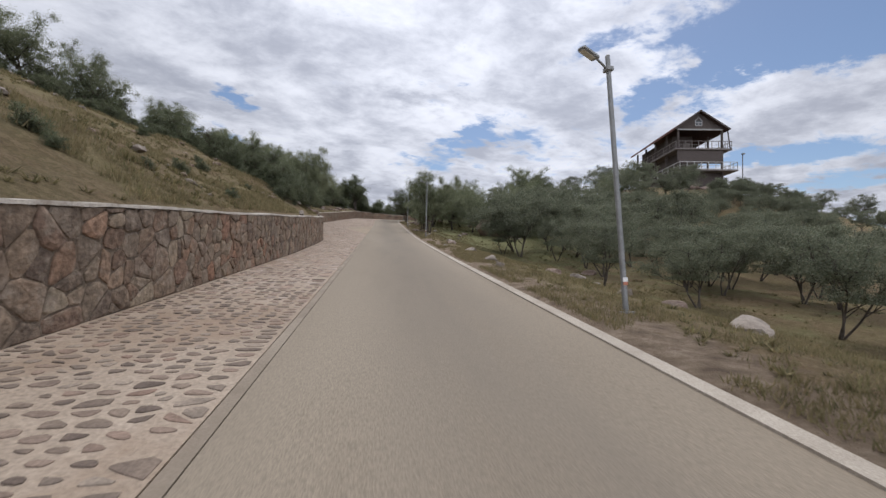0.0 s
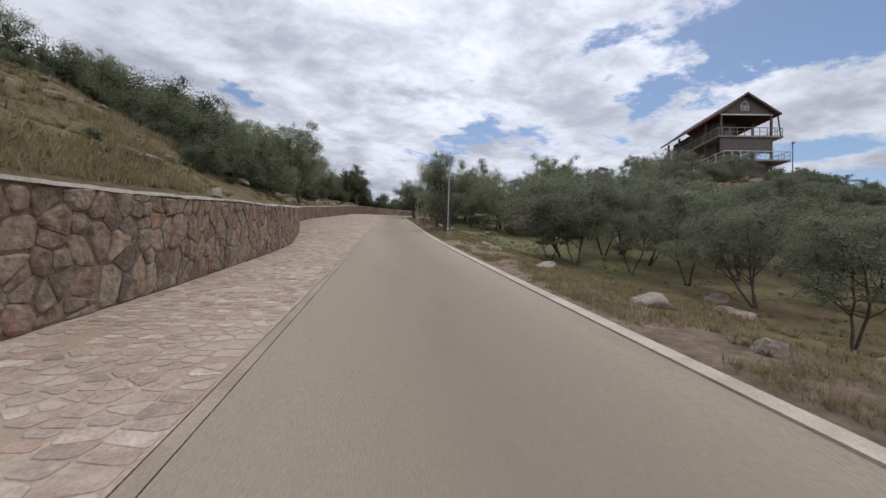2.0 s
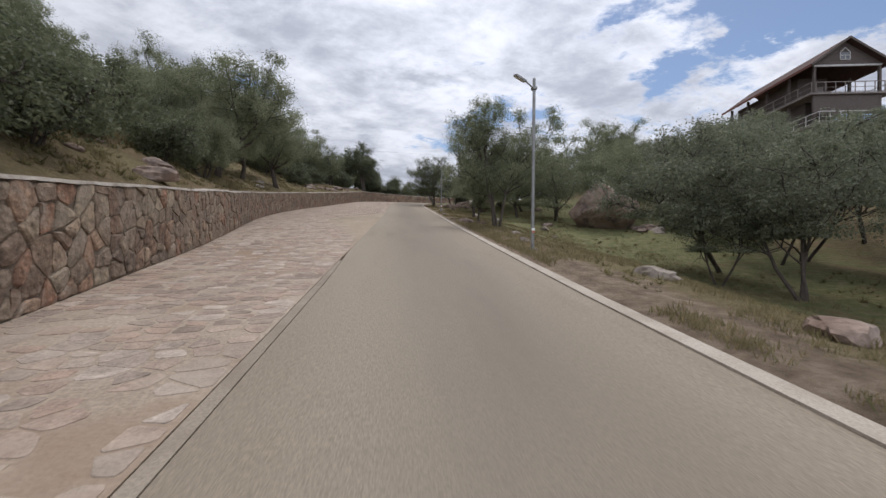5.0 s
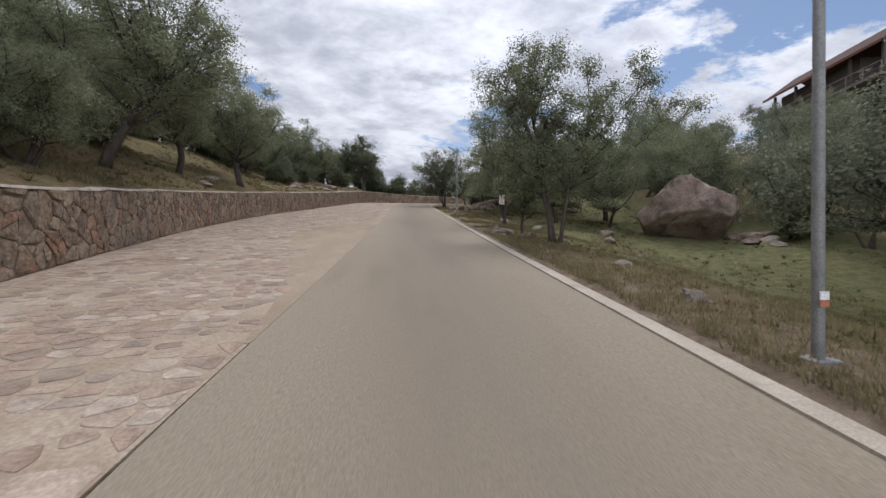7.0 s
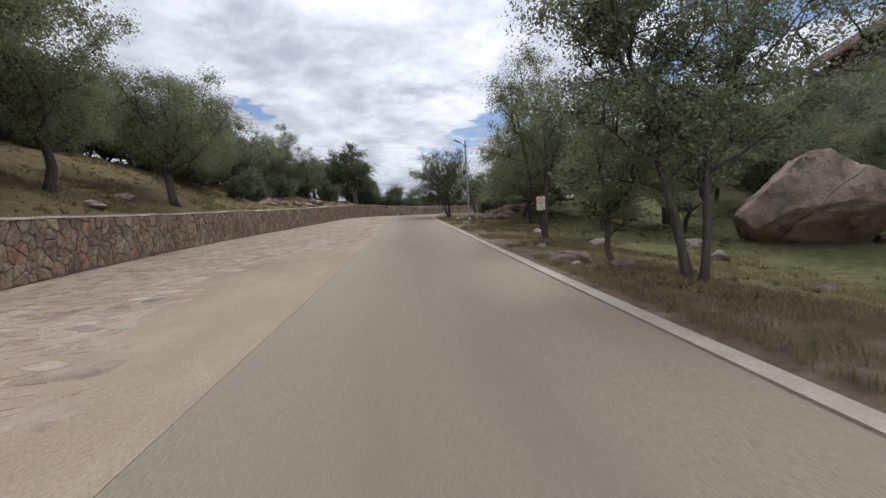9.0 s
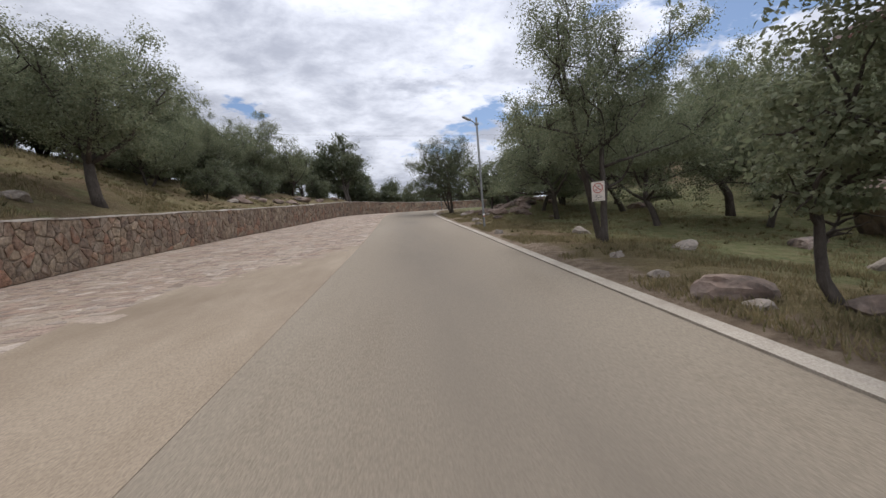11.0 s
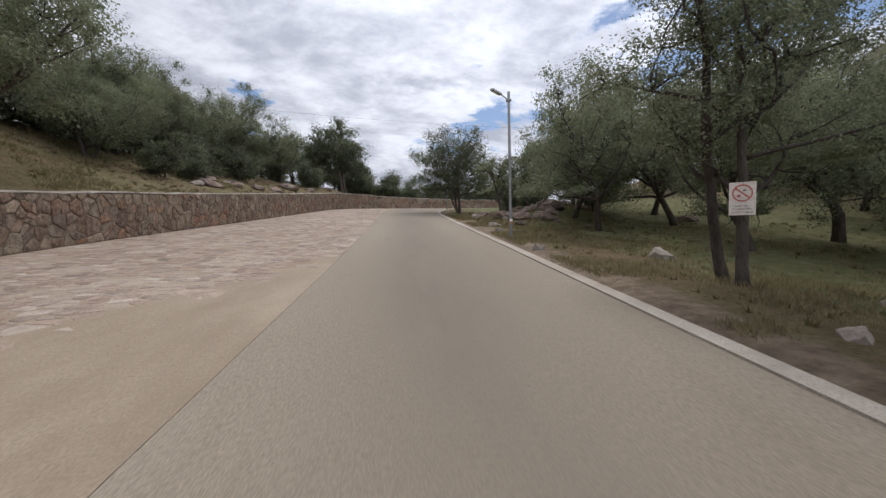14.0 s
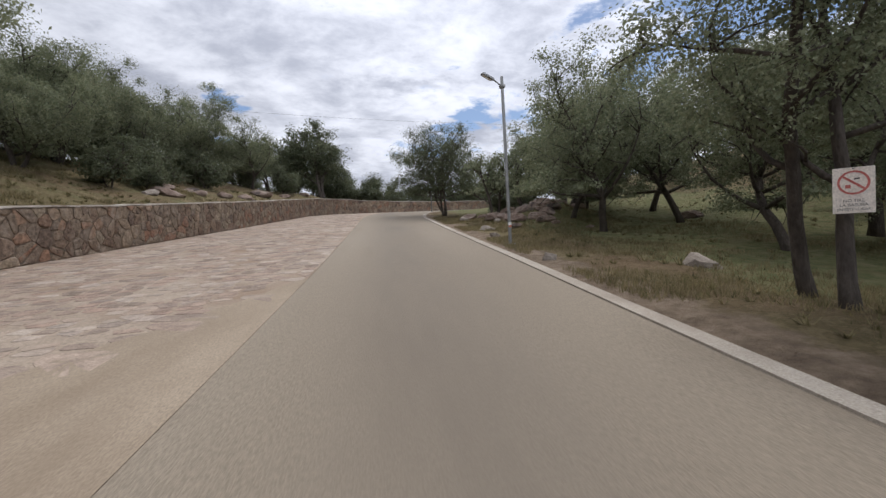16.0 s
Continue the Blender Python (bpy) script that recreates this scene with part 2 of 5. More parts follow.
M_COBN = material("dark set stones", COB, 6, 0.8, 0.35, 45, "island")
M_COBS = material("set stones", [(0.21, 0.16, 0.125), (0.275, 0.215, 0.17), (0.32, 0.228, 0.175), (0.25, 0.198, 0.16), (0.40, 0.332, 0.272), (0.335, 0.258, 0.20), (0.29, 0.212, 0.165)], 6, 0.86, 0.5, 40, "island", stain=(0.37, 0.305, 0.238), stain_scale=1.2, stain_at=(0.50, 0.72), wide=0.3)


def ground_material():
    """Dry hillside, thin lawn and stony soil, blended by how much of each lies there, with ragged edges."""
    mat = bpy.data.materials.new("hillside ground")
    mat.use_nodes = True
    nt = mat.node_tree
    N, L = nt.nodes.new, nt.links.new
    b = nt.nodes["Principled BSDF"]
    b.inputs["Roughness"].default_value, b.inputs["Specular IOR Level"].default_value = 0.97, 0.15
    geo = N("ShaderNodeNewGeometry")

    def noise_of(scale, detail=8, rough=0.65):
        n = N("ShaderNodeTexNoise")
        n.inputs["Scale"].default_value, n.inputs["Detail"].default_value, n.inputs["Roughness"].default_value = scale, detail, rough
        L(geo.outputs["Position"], n.inputs["Vector"])
        return n.outputs["Fac"]

    def ramp(fac, *stops):
        r = N("ShaderNodeValToRGB")
        while len(r.color_ramp.elements) < len(stops):
            r.color_ramp.elements.new(0.5)
        for e, (p, c) in zip(r.color_ramp.elements, stops):
            e.position, e.color = p, (*c, 1)
        L(fac, r.inputs[0])
        return r.outputs[0]

    def blend(fac, a, c):
        x = N("ShaderNodeMix")
        x.data_type = "RGBA"
        L(fac, x.inputs[0])
        L(a, x.inputs[6])
        L(c, x.inputs[7])
        return x.outputs[2]

    def share(name, ragged):
        at = N("ShaderNodeAttribute")
        at.attribute_name = name
        add = N("ShaderNodeMath")
        add.operation = "MULTIPLY_ADD"
        L(noise_of(ragged), add.inputs[0])
        add.inputs[1].default_value = 1.6
        L(at.outputs["Fac"], add.inputs[2])
        r = N("ShaderNodeMapRange")
        r.inputs["From Min"].default_value, r.inputs["From Max"].default_value = 1.15, 1.45
        L(add.outputs[0], r.inputs["Value"])
        return r.outputs[0]

    fine = noise_of(3.2, 9, 0.7)
    dry = ramp(fine, (0.33, (0.085, 0.060, 0.038)), (0.42, (0.20, 0.148, 0.082)), (0.49, (0.11, 0.086, 0.044)), (0.56, (0.25, 0.188, 0.108)), (0.62, (0.13, 0.096, 0.058)), (0.70, (0.22, 0.165, 0.105)))
    scrub = ramp(noise_of(0.33, 6), (0.38, (0.175, 0.108, 0.068)), (0.50, (0.14, 0.11, 0.055)), (0.62, (0.21, 0.185, 0.085)))
    half = N("ShaderNodeMix")
    half.data_type = "RGBA"
    half.inputs[0].default_value = 0.36
    L(dry, half.inputs[6])
    L(scrub, half.inputs[7])
    lawn = ramp(fine, (0.34, (0.095, 0.108, 0.046)), (0.48, (0.145, 0.15, 0.065)), (0.60, (0.20, 0.18, 0.095)), (0.70, (0.27, 0.215, 0.135)))
    soil = ramp(fine, (0.34, (0.13, 0.095, 0.066)), (0.5, (0.22, 0.165, 0.115)), (0.66, (0.31, 0.245, 0.18)))
    colour = blend(share("lawn", 0.9), half.outputs[2], lawn)
    colour = blend(share("soil", 1.7), colour, soil)
    L(colour, b.inputs["Base Color"])
    bp = N("ShaderNodeBump")
    bp.inputs["Strength"].default_value, bp.inputs["Distance"].default_value = 1.0, 0.2
    L(noise_of(3.0, 10, 0.72), bp.inputs["Height"])
    L(bp.outputs[0], b.inputs["Normal"])
    return mat


M_GROUND = ground_material()
M_BLADE = material("grass blades", [(0.14, 0.132, 0.062), (0.21, 0.172, 0.088), (0.275, 0.215, 0.122), (0.16, 0.145, 0.07)], 2, 0.8, 0, 20, "island", translucent=0.4)
M_TUSSOCK = material("coarse tussock blades", [(0.07, 0.068, 0.036), (0.17, 0.145, 0.07), (0.27, 0.22, 0.115), (0.11, 0.10, 0.048), (0.21, 0.185, 0.085)], 2, 0.85, 0, 20, "island", translucent=0.35)
M_BARK = material("dark furrowed bark", [(0.05, 0.041, 0.034), (0.10, 0.083, 0.068)], 9, 0.95, 1.0, 35, stretch=(1, 1, 0.3))
M_OAK = material("oak leaves", [(0.138, 0.162, 0.09), (0.192, 0.212, 0.125), (0.245, 0.255, 0.16), (0.162, 0.184, 0.106)], 0.8, 0.75, 0, 20, "island", translucent=0.42)
M_ACACIA = material("feathery grey-green leaves", [(0.118, 0.138, 0.09), (0.162, 0.178, 0.118), (0.208, 0.215, 0.145), (0.14, 0.158, 0.104)], 0.8, 0.65, 0, 20, "island", translucent=0.42)
M_DARKLEAF = material("dark leaves", [(0.08, 0.097, 0.055), (0.118, 0.134, 0.076), (0.155, 0.163, 0.097)], 0.8, 0.6, 0, 20, "island", translucent=0.46)
M_ROCK = material("weathered pink-grey rock", [(0.17, 0.118, 0.092), (0.25, 0.185, 0.147), (0.33, 0.265, 0.22)], 1.6, 0.94, 1.0, 13, stain=(0.095, 0.075, 0.065), stain_scale=1.3, stain_at=(0.52, 0.64))
M_PALEROCK = material("pale lichened rock", [(0.24, 0.20, 0.165), (0.34, 0.295, 0.25)], 2, 0.93, 0.7, 20, stain=(0.16, 0.13, 0.10), stain_scale=1.5)
M_STEEL = material("galvanised steel", [(0.19, 0.19, 0.182), (0.27, 0.27, 0.26)], 5, 0.55, 0.1, 60, metal=0.4)
M_HEAD = material("grey painted lamp housing", [(0.20, 0.20, 0.19), (0.26, 0.26, 0.25)], 4, 0.5, 0.05, 60)
M_LENS = material("milky lamp lens", [(0.62, 0.61, 0.55), (0.7, 0.69, 0.63)], 8, 0.3, 0, 60)
M_TAG = material("white tag", [(0.7, 0.69, 0.66), (0.78, 0.77, 0.74)], 8, 0.6, 0, 60)
M_REDTAG = material("red tag", [(0.42, 0.15, 0.09), (0.48, 0.2, 0.12)], 8, 0.6, 0, 60)
M_SIGN = material("faded cream sign board", [(0.66, 0.58, 0.50), (0.76, 0.69, 0.61)], 4, 0.6, 0.05, 60)
M_SIGNRED = material("faded red paint", [(0.42, 0.10, 0.085), (0.52, 0.16, 0.13)], 10, 0.6, 0, 60)
M_SIGNBLACK = material("faded black paint", [(0.05, 0.045, 0.04), (0.09, 0.08, 0.07)], 10, 0.6, 0, 60)
M_WOOD = material("dark stained boards", [(0.07, 0.057, 0.051), (0.11, 0.09, 0.08)], 3, 0.85, 0.4, 20, stretch=(1, 1, 6))
M_ROOF = material("red-brown roof sheet", [(0.07, 0.042, 0.037), (0.10, 0.06, 0.052)], 2, 0.95, 0.3, 20)
M_FASCIA = material("faded red paint on board", [(0.125, 0.055, 0.045), (0.165, 0.075, 0.06)], 2, 0.85, 0.2, 30)
M_DECK = material("weathered deck timber", [(0.15, 0.13, 0.118), (0.22, 0.195, 0.18)], 2, 0.85, 0.3, 20)
M_RAIL = material("pale painted rail", [(0.34, 0.33, 0.32), (0.44, 0.43, 0.42)], 3, 0.6, 0.1, 40)
M_WHITERAIL = material("white painted rail", [(0.42, 0.41, 0.39), (0.52, 0.51, 0.49)], 3, 0.6, 0.1, 40)
M_GLASS = material("dull window pane", [(0.10, 0.11, 0.12), (0.14, 0.15, 0.16)], 3, 0.15, 0, 40)
M_CABLE = material("black cable", [(0.02, 0.02, 0.02), (0.03, 0.03, 0.03)], 3, 0.7, 0, 40)


# ---- building helpers ----
def mesh_of(name, verts, faces, mat, smooth=False):
    me = bpy.data.meshes.new(name)
    me.from_pydata([tuple(v) for v in verts], [], faces)
    me.materials.append(mat)
    if smooth:
        me.polygons.foreach_set("use_smooth", [True] * len(me.polygons))
    me.update()
    return me


def part(name, bm, mat, parent=None, label="", smooth=False):
    """One bmesh as one mesh object under a thing or a part."""
    me = bpy.data.meshes.new(name)
    bmesh.ops.recalc_face_normals(bm, faces=bm.faces)
    bm.to_mesh(me)
    bm.free()
    me.materials.append(mat)
    if smooth:
        me.polygons.foreach_set("use_smooth", [True] * len(me.polygons))
    ob = new(name, me)
    ob.parent = parent
    return tagged(ob, label)


def piece(name, me, parent, label=""):
    ob = new(name, me)
    ob.parent = parent
    return tagged(ob, label)


def add_box(bm, lo, hi, bevel=0.0, m=None):
    r = bmesh.ops.create_cube(bm, size=1.0)["verts"]
    for v in r:
        v.co = Vector([lo[i] + (v.co[i] + 0.5) * (hi[i] - lo[i]) for i in range(3)])
    if bevel:
        es = list({e for v in r for e in v.link_edges})
        r = list({v for f in bmesh.ops.bevel(bm, geom=es, offset=bevel, segments=1, affect="EDGES")["faces"] for v in f.verts} | {v for v in r if v.is_valid})
    if m is not None:
        bmesh.ops.transform(bm, matrix=m, verts=[v for v in r if v.is_valid])
    return bm


def box(lo, hi, bevel=0.0, m=None):
    return add_box(bmesh.new(), lo, hi, bevel, m)


def beam(a, b, w, d=None, bevel=0.0):
    """A square bar from a to b."""
    a, b = Vector(a), Vector(b)
    m = Matrix.Translation(a) @ (b - a).to_track_quat("Z", "Y").to_matrix().to_4x4()
    d = d or w
    return box((-w / 2, -d / 2, 0), (w / 2, d / 2, (b - a).length), bevel, m)


def tube_data(points, radii, sides=7):
    """Rings round a line of points: vertices and faces."""
    vs, fs = [], []
    side = None
    for i, p in enumerate(points):
        p = Vector(p)
        way = Vector(points[min(i + 1, len(points) - 1)]) - Vector(points[max(i - 1, 0)])
        way = way.normalized() if way.length > 1e-6 else Vector((0, 0, 1))
        side = way.orthogonal() if side is None else (side - way * side.dot(way))
        side = side.normalized() if side.length > 1e-6 else way.orthogonal().normalized()
        up = way.cross(side)
        for k in range(sides):
            a = 2 * math.pi * k / sides
            vs.append(p + (side * math.cos(a) + up * math.sin(a)) * radii[i])
        if i:
            o = (i - 1) * sides
            for k in range(sides):
                j = (k + 1) % sides
                fs.append((o + k, o + j, o + sides + j, o + sides + k))
    fs.append(tuple(range(sides))[::-1])
    o = (len(points) - 1) * sides
    fs.append(tuple(o + k for k in range(sides)))
    return vs, fs


def tube(name, points, radii, mat, parent=None, sides=10, label=""):
    vs, fs = tube_data(points, radii, sides)
    return piece(name, mesh_of(name, vs, fs, mat, True), parent, label)


def lerp(x, xs, ys):
    return float(np.interp(x, xs, ys))


def smooth(a, b, x):
    t = min(1.0, max(0.0, (x - a) / (b - a)))
    return t * t * (3 - 2 * t)


# ---- the lie of the land ----
def grade(y):
    """Height of the road's surface along the hill."""
    if y < 0:
        return -0.065 + 0.0984 * y
    if y < 80:
        return -0.065 + 0.0984 * y + 0.000316 * y * y
    t = min(y, 92) - 80
    return 9.83 + 0.149 * t - 0.149 * t * t / 24


WALL = [(-3.5, -40), (-3.4, -8), (-3.3, 4), (-3.15, 9), (-3.0, 16), (-3.05, 22), (-3.2, 25), (-3.75, 28.5), (-4.4, 32.5), (-5.2, 36.5), (-6.1, 40.5),
        (-6.9, 44.5), (-7.4, 48.5), (-7.75, 52.5), (-7.75, 57), (-7.35, 62), (-6.7, 68), (-6.0, 74), (-5.0, 80), (-3.6, 84), (-1.5, 87.4),
        (2, 89.8), (7, 91.4), (15, 92.4), (30, 93)]
WALL_TALL = 1.33


def wall_x(y):
    return lerp(y, [p[1] for p in WALL[:20]], [p[0] for p in WALL[:20]])


def left_x(y):
    return lerp(y, [-40, 30, 55], [-1.02, -1.02, -0.75])


def right_x(y):
    return lerp(y, [-40, 28, 55], [2.78, 2.8, 3.22])


def rough(x, y, s, k):
    return noise.noise((x * s, y * s, k))


def ground_z(x, y):
    r = grade(y)
    wx = wall_x(min(y, 84))
    if x < wx - 0.2:
        d = wx - x
        steep = lerp(y, [-20, 34, 46, 58, 70, 90], [0.42, 0.45, 0.41, 0.36, 0.27, 0.17])
        run = 24 + 6 * rough(x * 0, y, 0.05, 2)
        h = r + WALL_TALL - 0.12 + steep * (run * (1 - math.exp(-d / run)) * 1.25)
        h += 0.5 * rough(x, y, 0.16, 5) * smooth(0.5, 5, d) + 0.22 * rough(x, y, 0.6, 8) * smooth(0.3, 2, d)
    else:
        rx = right_x(y)
        d = x - rx
        h = r - 0.07
        if d > 0:
            drop = lerp(y, [-20, 0, 30, 40, 50, 60], [0.8, 1.0, 1.5, 1.2, 0.55, 0.0])
            h += 0.05 * smooth(0, 0.5, d) - drop * smooth(1.0, 8, d)
            h += 0.10 * rough(x, y, 0.55, 3) * smooth(0.2, 2, d) + 0.3 * rough(x, y, 0.12, 4) * smooth(2, 9, d)
            h += 0.85 * math.exp(-((x - 8.4) / 2.3) ** 2 - ((y - 65.8) / 3.0) ** 2)
            h += 9.5 * math.exp(-((x - 63) / (24 if x < 63 else 16)) ** 2 / 2 - ((y - 82) / 24) ** 2 / 2) * smooth(5, 25, d)
    far = max(abs(x) - 120, y - 150, -y - 60, 0)
    return h - 12 * smooth(0, 250, far) - 0.02 * far


def build_ground():
    """One sheet, its columns following the wall and the road's edge."""
    ys = [-900, -500, -250, -130, -80, -50] + [-35 + 1.0 * i for i in range(150)] + [118, 124, 132, 145, 165, 200, 260, 360, 520, 800, 1300]
    leftward = [900, 600, 380, 240, 160, 110, 80, 62, 50, 42, 36, 31, 27, 24, 21.5, 19, 17, 15, 13.2, 11.6, 10.2, 9, 8, 7, 6.1, 5.3, 4.6, 3.9, 3.3, 2.7, 2.2, 1.7, 1.3, 0.9, 0.6, 0.4, 0.26]
    rightward = [0.0, 0.15, 0.4, 0.7, 1.0, 1.4, 1.8, 2.3, 2.8, 3.4, 4, 4.7, 5.4, 6.2, 7, 8, 9, 10, 11.2, 12.5, 14, 15.5, 17, 19, 21, 23.5, 26, 29, 32, 36, 40, 44, 48, 53, 58, 63, 69, 76, 85, 95, 110, 130, 160, 220, 320, 500, 900]
    vs, fs, lawn, soil = [], [], [], []
    wide = len(leftward) + 4 + len(rightward)
    for i, y in enumerate(ys):
        wx, rx = wall_x(min(y, 84)), right_x(y)
        xs = [wx - d for d in leftward] + [wx - 0.18, wx, (wx + rx) / 2, rx - 0.3] + [rx + d for d in rightward]
        for x in xs:
            vs.append((x, y, ground_z(x, y)))
            d = x - rx
            lawn.append(0.34 * smooth(40, 48, y) * (1 if x < wx else 0) if d < -0.2 else 0.75 * smooth(1.2, 3.5, d) * (1 - 0.75 * smooth(12, 24, d)) * lerp(y, [0, 25, 42], [0.25, 0.6, 1.0]))
            soil.append(0.0 if d < -0.2 else 0.95 * (1 - smooth(0.3, lerp(y, [34, 44], [2.6, 1.3]), d)))
        if i:
            o = (i - 1) * wide
            for k in range(wide - 1):
                fs.append((o + k, o + k + 1, o + wide + k + 1, o + wide + k))
    me = mesh_of("ground", vs, fs, M_GROUND, True)
    for key, values in (("lawn", lawn), ("soil", soil)):
        me.attributes.new(key, "FLOAT", "POINT").data.foreach_set("value", values)
    return tagged(new("ground", me), "dry grassy hillside with bare soil beside the road", "ground", kind="structure")


build_ground()

# stations of the roadway: left edge, right edge, foot of the wall
STATIONS = [((left_x(y), y), (right_x(y), y), (wall_x(y) + 0.0, y)) for y in range(-40, 73)]
STATIONS += [((-0.65, 76), (3.5, 75.5), (-5.67, 76)), ((0.0, 80), (4.2, 78.6), (-5.0, 80)), ((1.2, 83.4), (5.5, 81.2), (-3.7, 84)), ((3.2, 86.2), (7.3, 83.2), (-1.5, 87.4)),
             ((6.0, 88.0), (9.8, 84.6), (2, 89.8)), ((10, 89.2), (13, 85.6), (7, 91.4)), ((16, 90), (18, 86.4), (15, 92.4)), ((30, 90.5), (30, 86.9), (30, 93))]


def strip(name, pairs, top, thick, mat):
    """A slab between pairs of points of the plan, laid on the grade."""
    vs, fs = [], []
    for a, b in pairs:
        for x, y in (a, b):
            vs.append((x, y, grade(y) + top))
        for x, y in (b, a):
            vs.append((x, y, grade(y) + top - thick))
    for i in range(len(pairs) - 1):
        o = 4 * i
        for k in range(4):
            j = (k + 1) % 4
            fs.append((o + k, o + j, o + 4 + j, o + 4 + k))
    fs += [(3, 2, 1, 0), tuple(len(vs) - 4 + k for k in range(4))]
    me = mesh_of(name, vs, fs, mat)
    return me


def toward(a, b, metres):
    d = math.dist(a, b)
    return (a[0] + (b[0] - a[0]) * metres / d, a[1] + (b[1] - a[1]) * metres / d)


BAND = 0.20
LINE = 0.11


def line_wide(y):
    """The pale joint strip runs out where the lane widens."""
    return LINE * (1 - smooth(29, 33, y))


road = tagged(new("road", strip("road", [(toward(l, r, line_wide(l[1])), toward(r, l, BAND)) for l, r, w in STATIONS], 0.0, 0.3, M_ROAD)), "worn beige concrete lane climbing the hill", "road", kind="structure")
kerb = tagged(new("kerb", strip("kerb", [(toward(r, l, BAND), r) for l, r, w in STATIONS], 0.022, 0.35, M_BAND)), "pale flush concrete edging of the lane", "kerb", kind="structure")
gutter = tagged(new("gutter_band", strip("gutter_band", [(l, toward(l, r, line_wide(l[1]) - 0.010)) for l, r, w in STATIONS if l[1] <= 31], 0.001, 0.3, M_LINE)), "pale concrete band along the stone paving", "band", kind="structure")
pavement = tagged(new("pavement", strip("pavement", [(w, toward(l, w, 0.016)) for l, r, w in STATIONS], -0.004, 0.3, M_APRON)), "rough cement paving set with flat field stones", "pavement", kind="structure")
PATCH_Y, PATCH_X = [34.0, 36.5, 39, 41.2, 43.4, 45.8, 48.4, 50.6, 52.4, 54], [-1.03, -1.35, -1.9, -2.5, -3.1, -3.5, -3.3, -2.2, -1.4, -0.8]


def patch_edge(y):
    """The patch's ragged edge against the stones."""
    fade = smooth(34, 35.5, y) * (1 - smooth(52.5, 54, y))
    return min(lerp(y, PATCH_Y, PATCH_X) + fade * (0.22 * noise.noise((y * 0.9, 4, 0)) + 0.09 * noise.noise((y * 3.3, 7, 0))), left_x(y) - 0.016)


patch = tagged(new("concrete_patch", strip("concrete_patch", [((patch_edge(y), y), (left_x(y) - 0.0035, y)) for y in np.arange(34.0, 54.0, 0.2)], 0.002, 0.2, M_PATCH)), "smooth beige concrete patch widening the lane", "road", kind="structure")


# ---- stones: cells between scattered seeds ----
def clip(poly, px, py, nx, ny):
    """The part of a polygon behind the line through p with normal n."""
    out = []
    for i, (ax, ay) in enumerate(poly):
        bx, by = poly[(i + 1) % len(poly)]
        da, db = (ax - px) * nx + (ay - py) * ny, (bx - px) * nx + (by - py) * ny
        if da <= 0:
            out.append((ax, ay))
        if (da < 0 < db) or (db < 0 < da):
            t = da / (da - db)
            out.append((ax + (bx - ax) * t, ay + (by - ay) * t))
    return out


def cells(seeds, reach, bounds):
    """Cells round seeds, within bounds(seed) = lowest and highest second coordinate."""
    seeds = np.array(seeds)
    grid = {}
    for i, (a, b) in enumerate(seeds):
        grid.setdefault((int(a // reach), int(b // reach)), []).append(i)
    for i, (a, b) in enumerate(seeds):
        lo, hi = bounds(a, b)
        poly = [(a - reach, max(lo, b - reach)), (a + reach, max(lo, b - reach)), (a + reach, min(hi, b + reach)), (a - reach, min(hi, b + reach))]
        gi, gj = int(a // reach), int(b // reach)
        near = [j for u in (-1, 0, 1) for v in (-1, 0, 1) for j in grid.get((gi + u, gj + v), ()) if j != i]
        near.sort(key=lambda j: (seeds[j][0] - a) ** 2 + (seeds[j][1] - b) ** 2)
        for j in near[:18]:
            nx, ny = seeds[j][0] - a, seeds[j][1] - b
            poly = clip(poly, a + nx / 2, b + ny / 2, nx, ny)
            if len(poly) < 3:
                break
        if len(poly) >= 3:
            yield i, poly


def inset(poly, gap, keep=0.55):
    """A polygon drawn in towards its middle by about gap."""
    cx, cy = sum(p[0] for p in poly) / len(poly), sum(p[1] for p in poly) / len(poly)
    out = []
    for x, y in poly:
        d = math.hypot(x - cx, y - cy)
        k = max(keep, 1 - gap / max(d, 1e-4))
        out.append((cx + (x - cx) * k, cy + (y - cy) * k))
    return out, (cx, cy)


def cut_corners(poly, k=0.25):
    out = []
    for i, a in enumerate(poly):
        b = poly[(i + 1) % len(poly)]
        out += [(a[0] + (b[0] - a[0]) * k, a[1] + (b[1] - a[1]) * k), (a[0] + (b[0] - a[0]) * (1 - k), a[1] + (b[1] - a[1]) * (1 - k))]
    return out


def stone_rings(poly, mid, rise, rng, sink=0.03, face=0.78, shoulder=0.985):
    """A stone's outline below, its shoulder and its dressed face, as (a, b, height) rings and faces."""
    n = len(poly)
    vs = [(a, b, -sink) for a, b in poly]
    vs += [(mid[0] + (a - mid[0]) * shoulder, mid[1] + (b - mid[1]) * shoulder, rise * (0.3 + 0.4 * rng.random())) for a, b in poly]
    vs += [(mid[0] + (a - mid[0]) * face, mid[1] + (b - mid[1]) * face, rise * (0.85 + 0.3 * rng.random())) for a, b in poly]
    vs.append((mid[0], mid[1], rise * (0.95 + 0.25 * rng.random())))
    fs = []
    for r in (0, n):
        for k in range(n):
            j = (k + 1) % n
            fs.append((r + k, r + j, r + n + j, r + n + k))
    for k in range(n):
        fs.append((2 * n + k, 2 * n + (k + 1) % n, 3 * n))
    return vs, fs


# the wall's line, by distance along it
_run = [0.0]
for a, b in zip(WALL, WALL[1:]):
    _run.append(_run[-1] + math.dist(a, b))


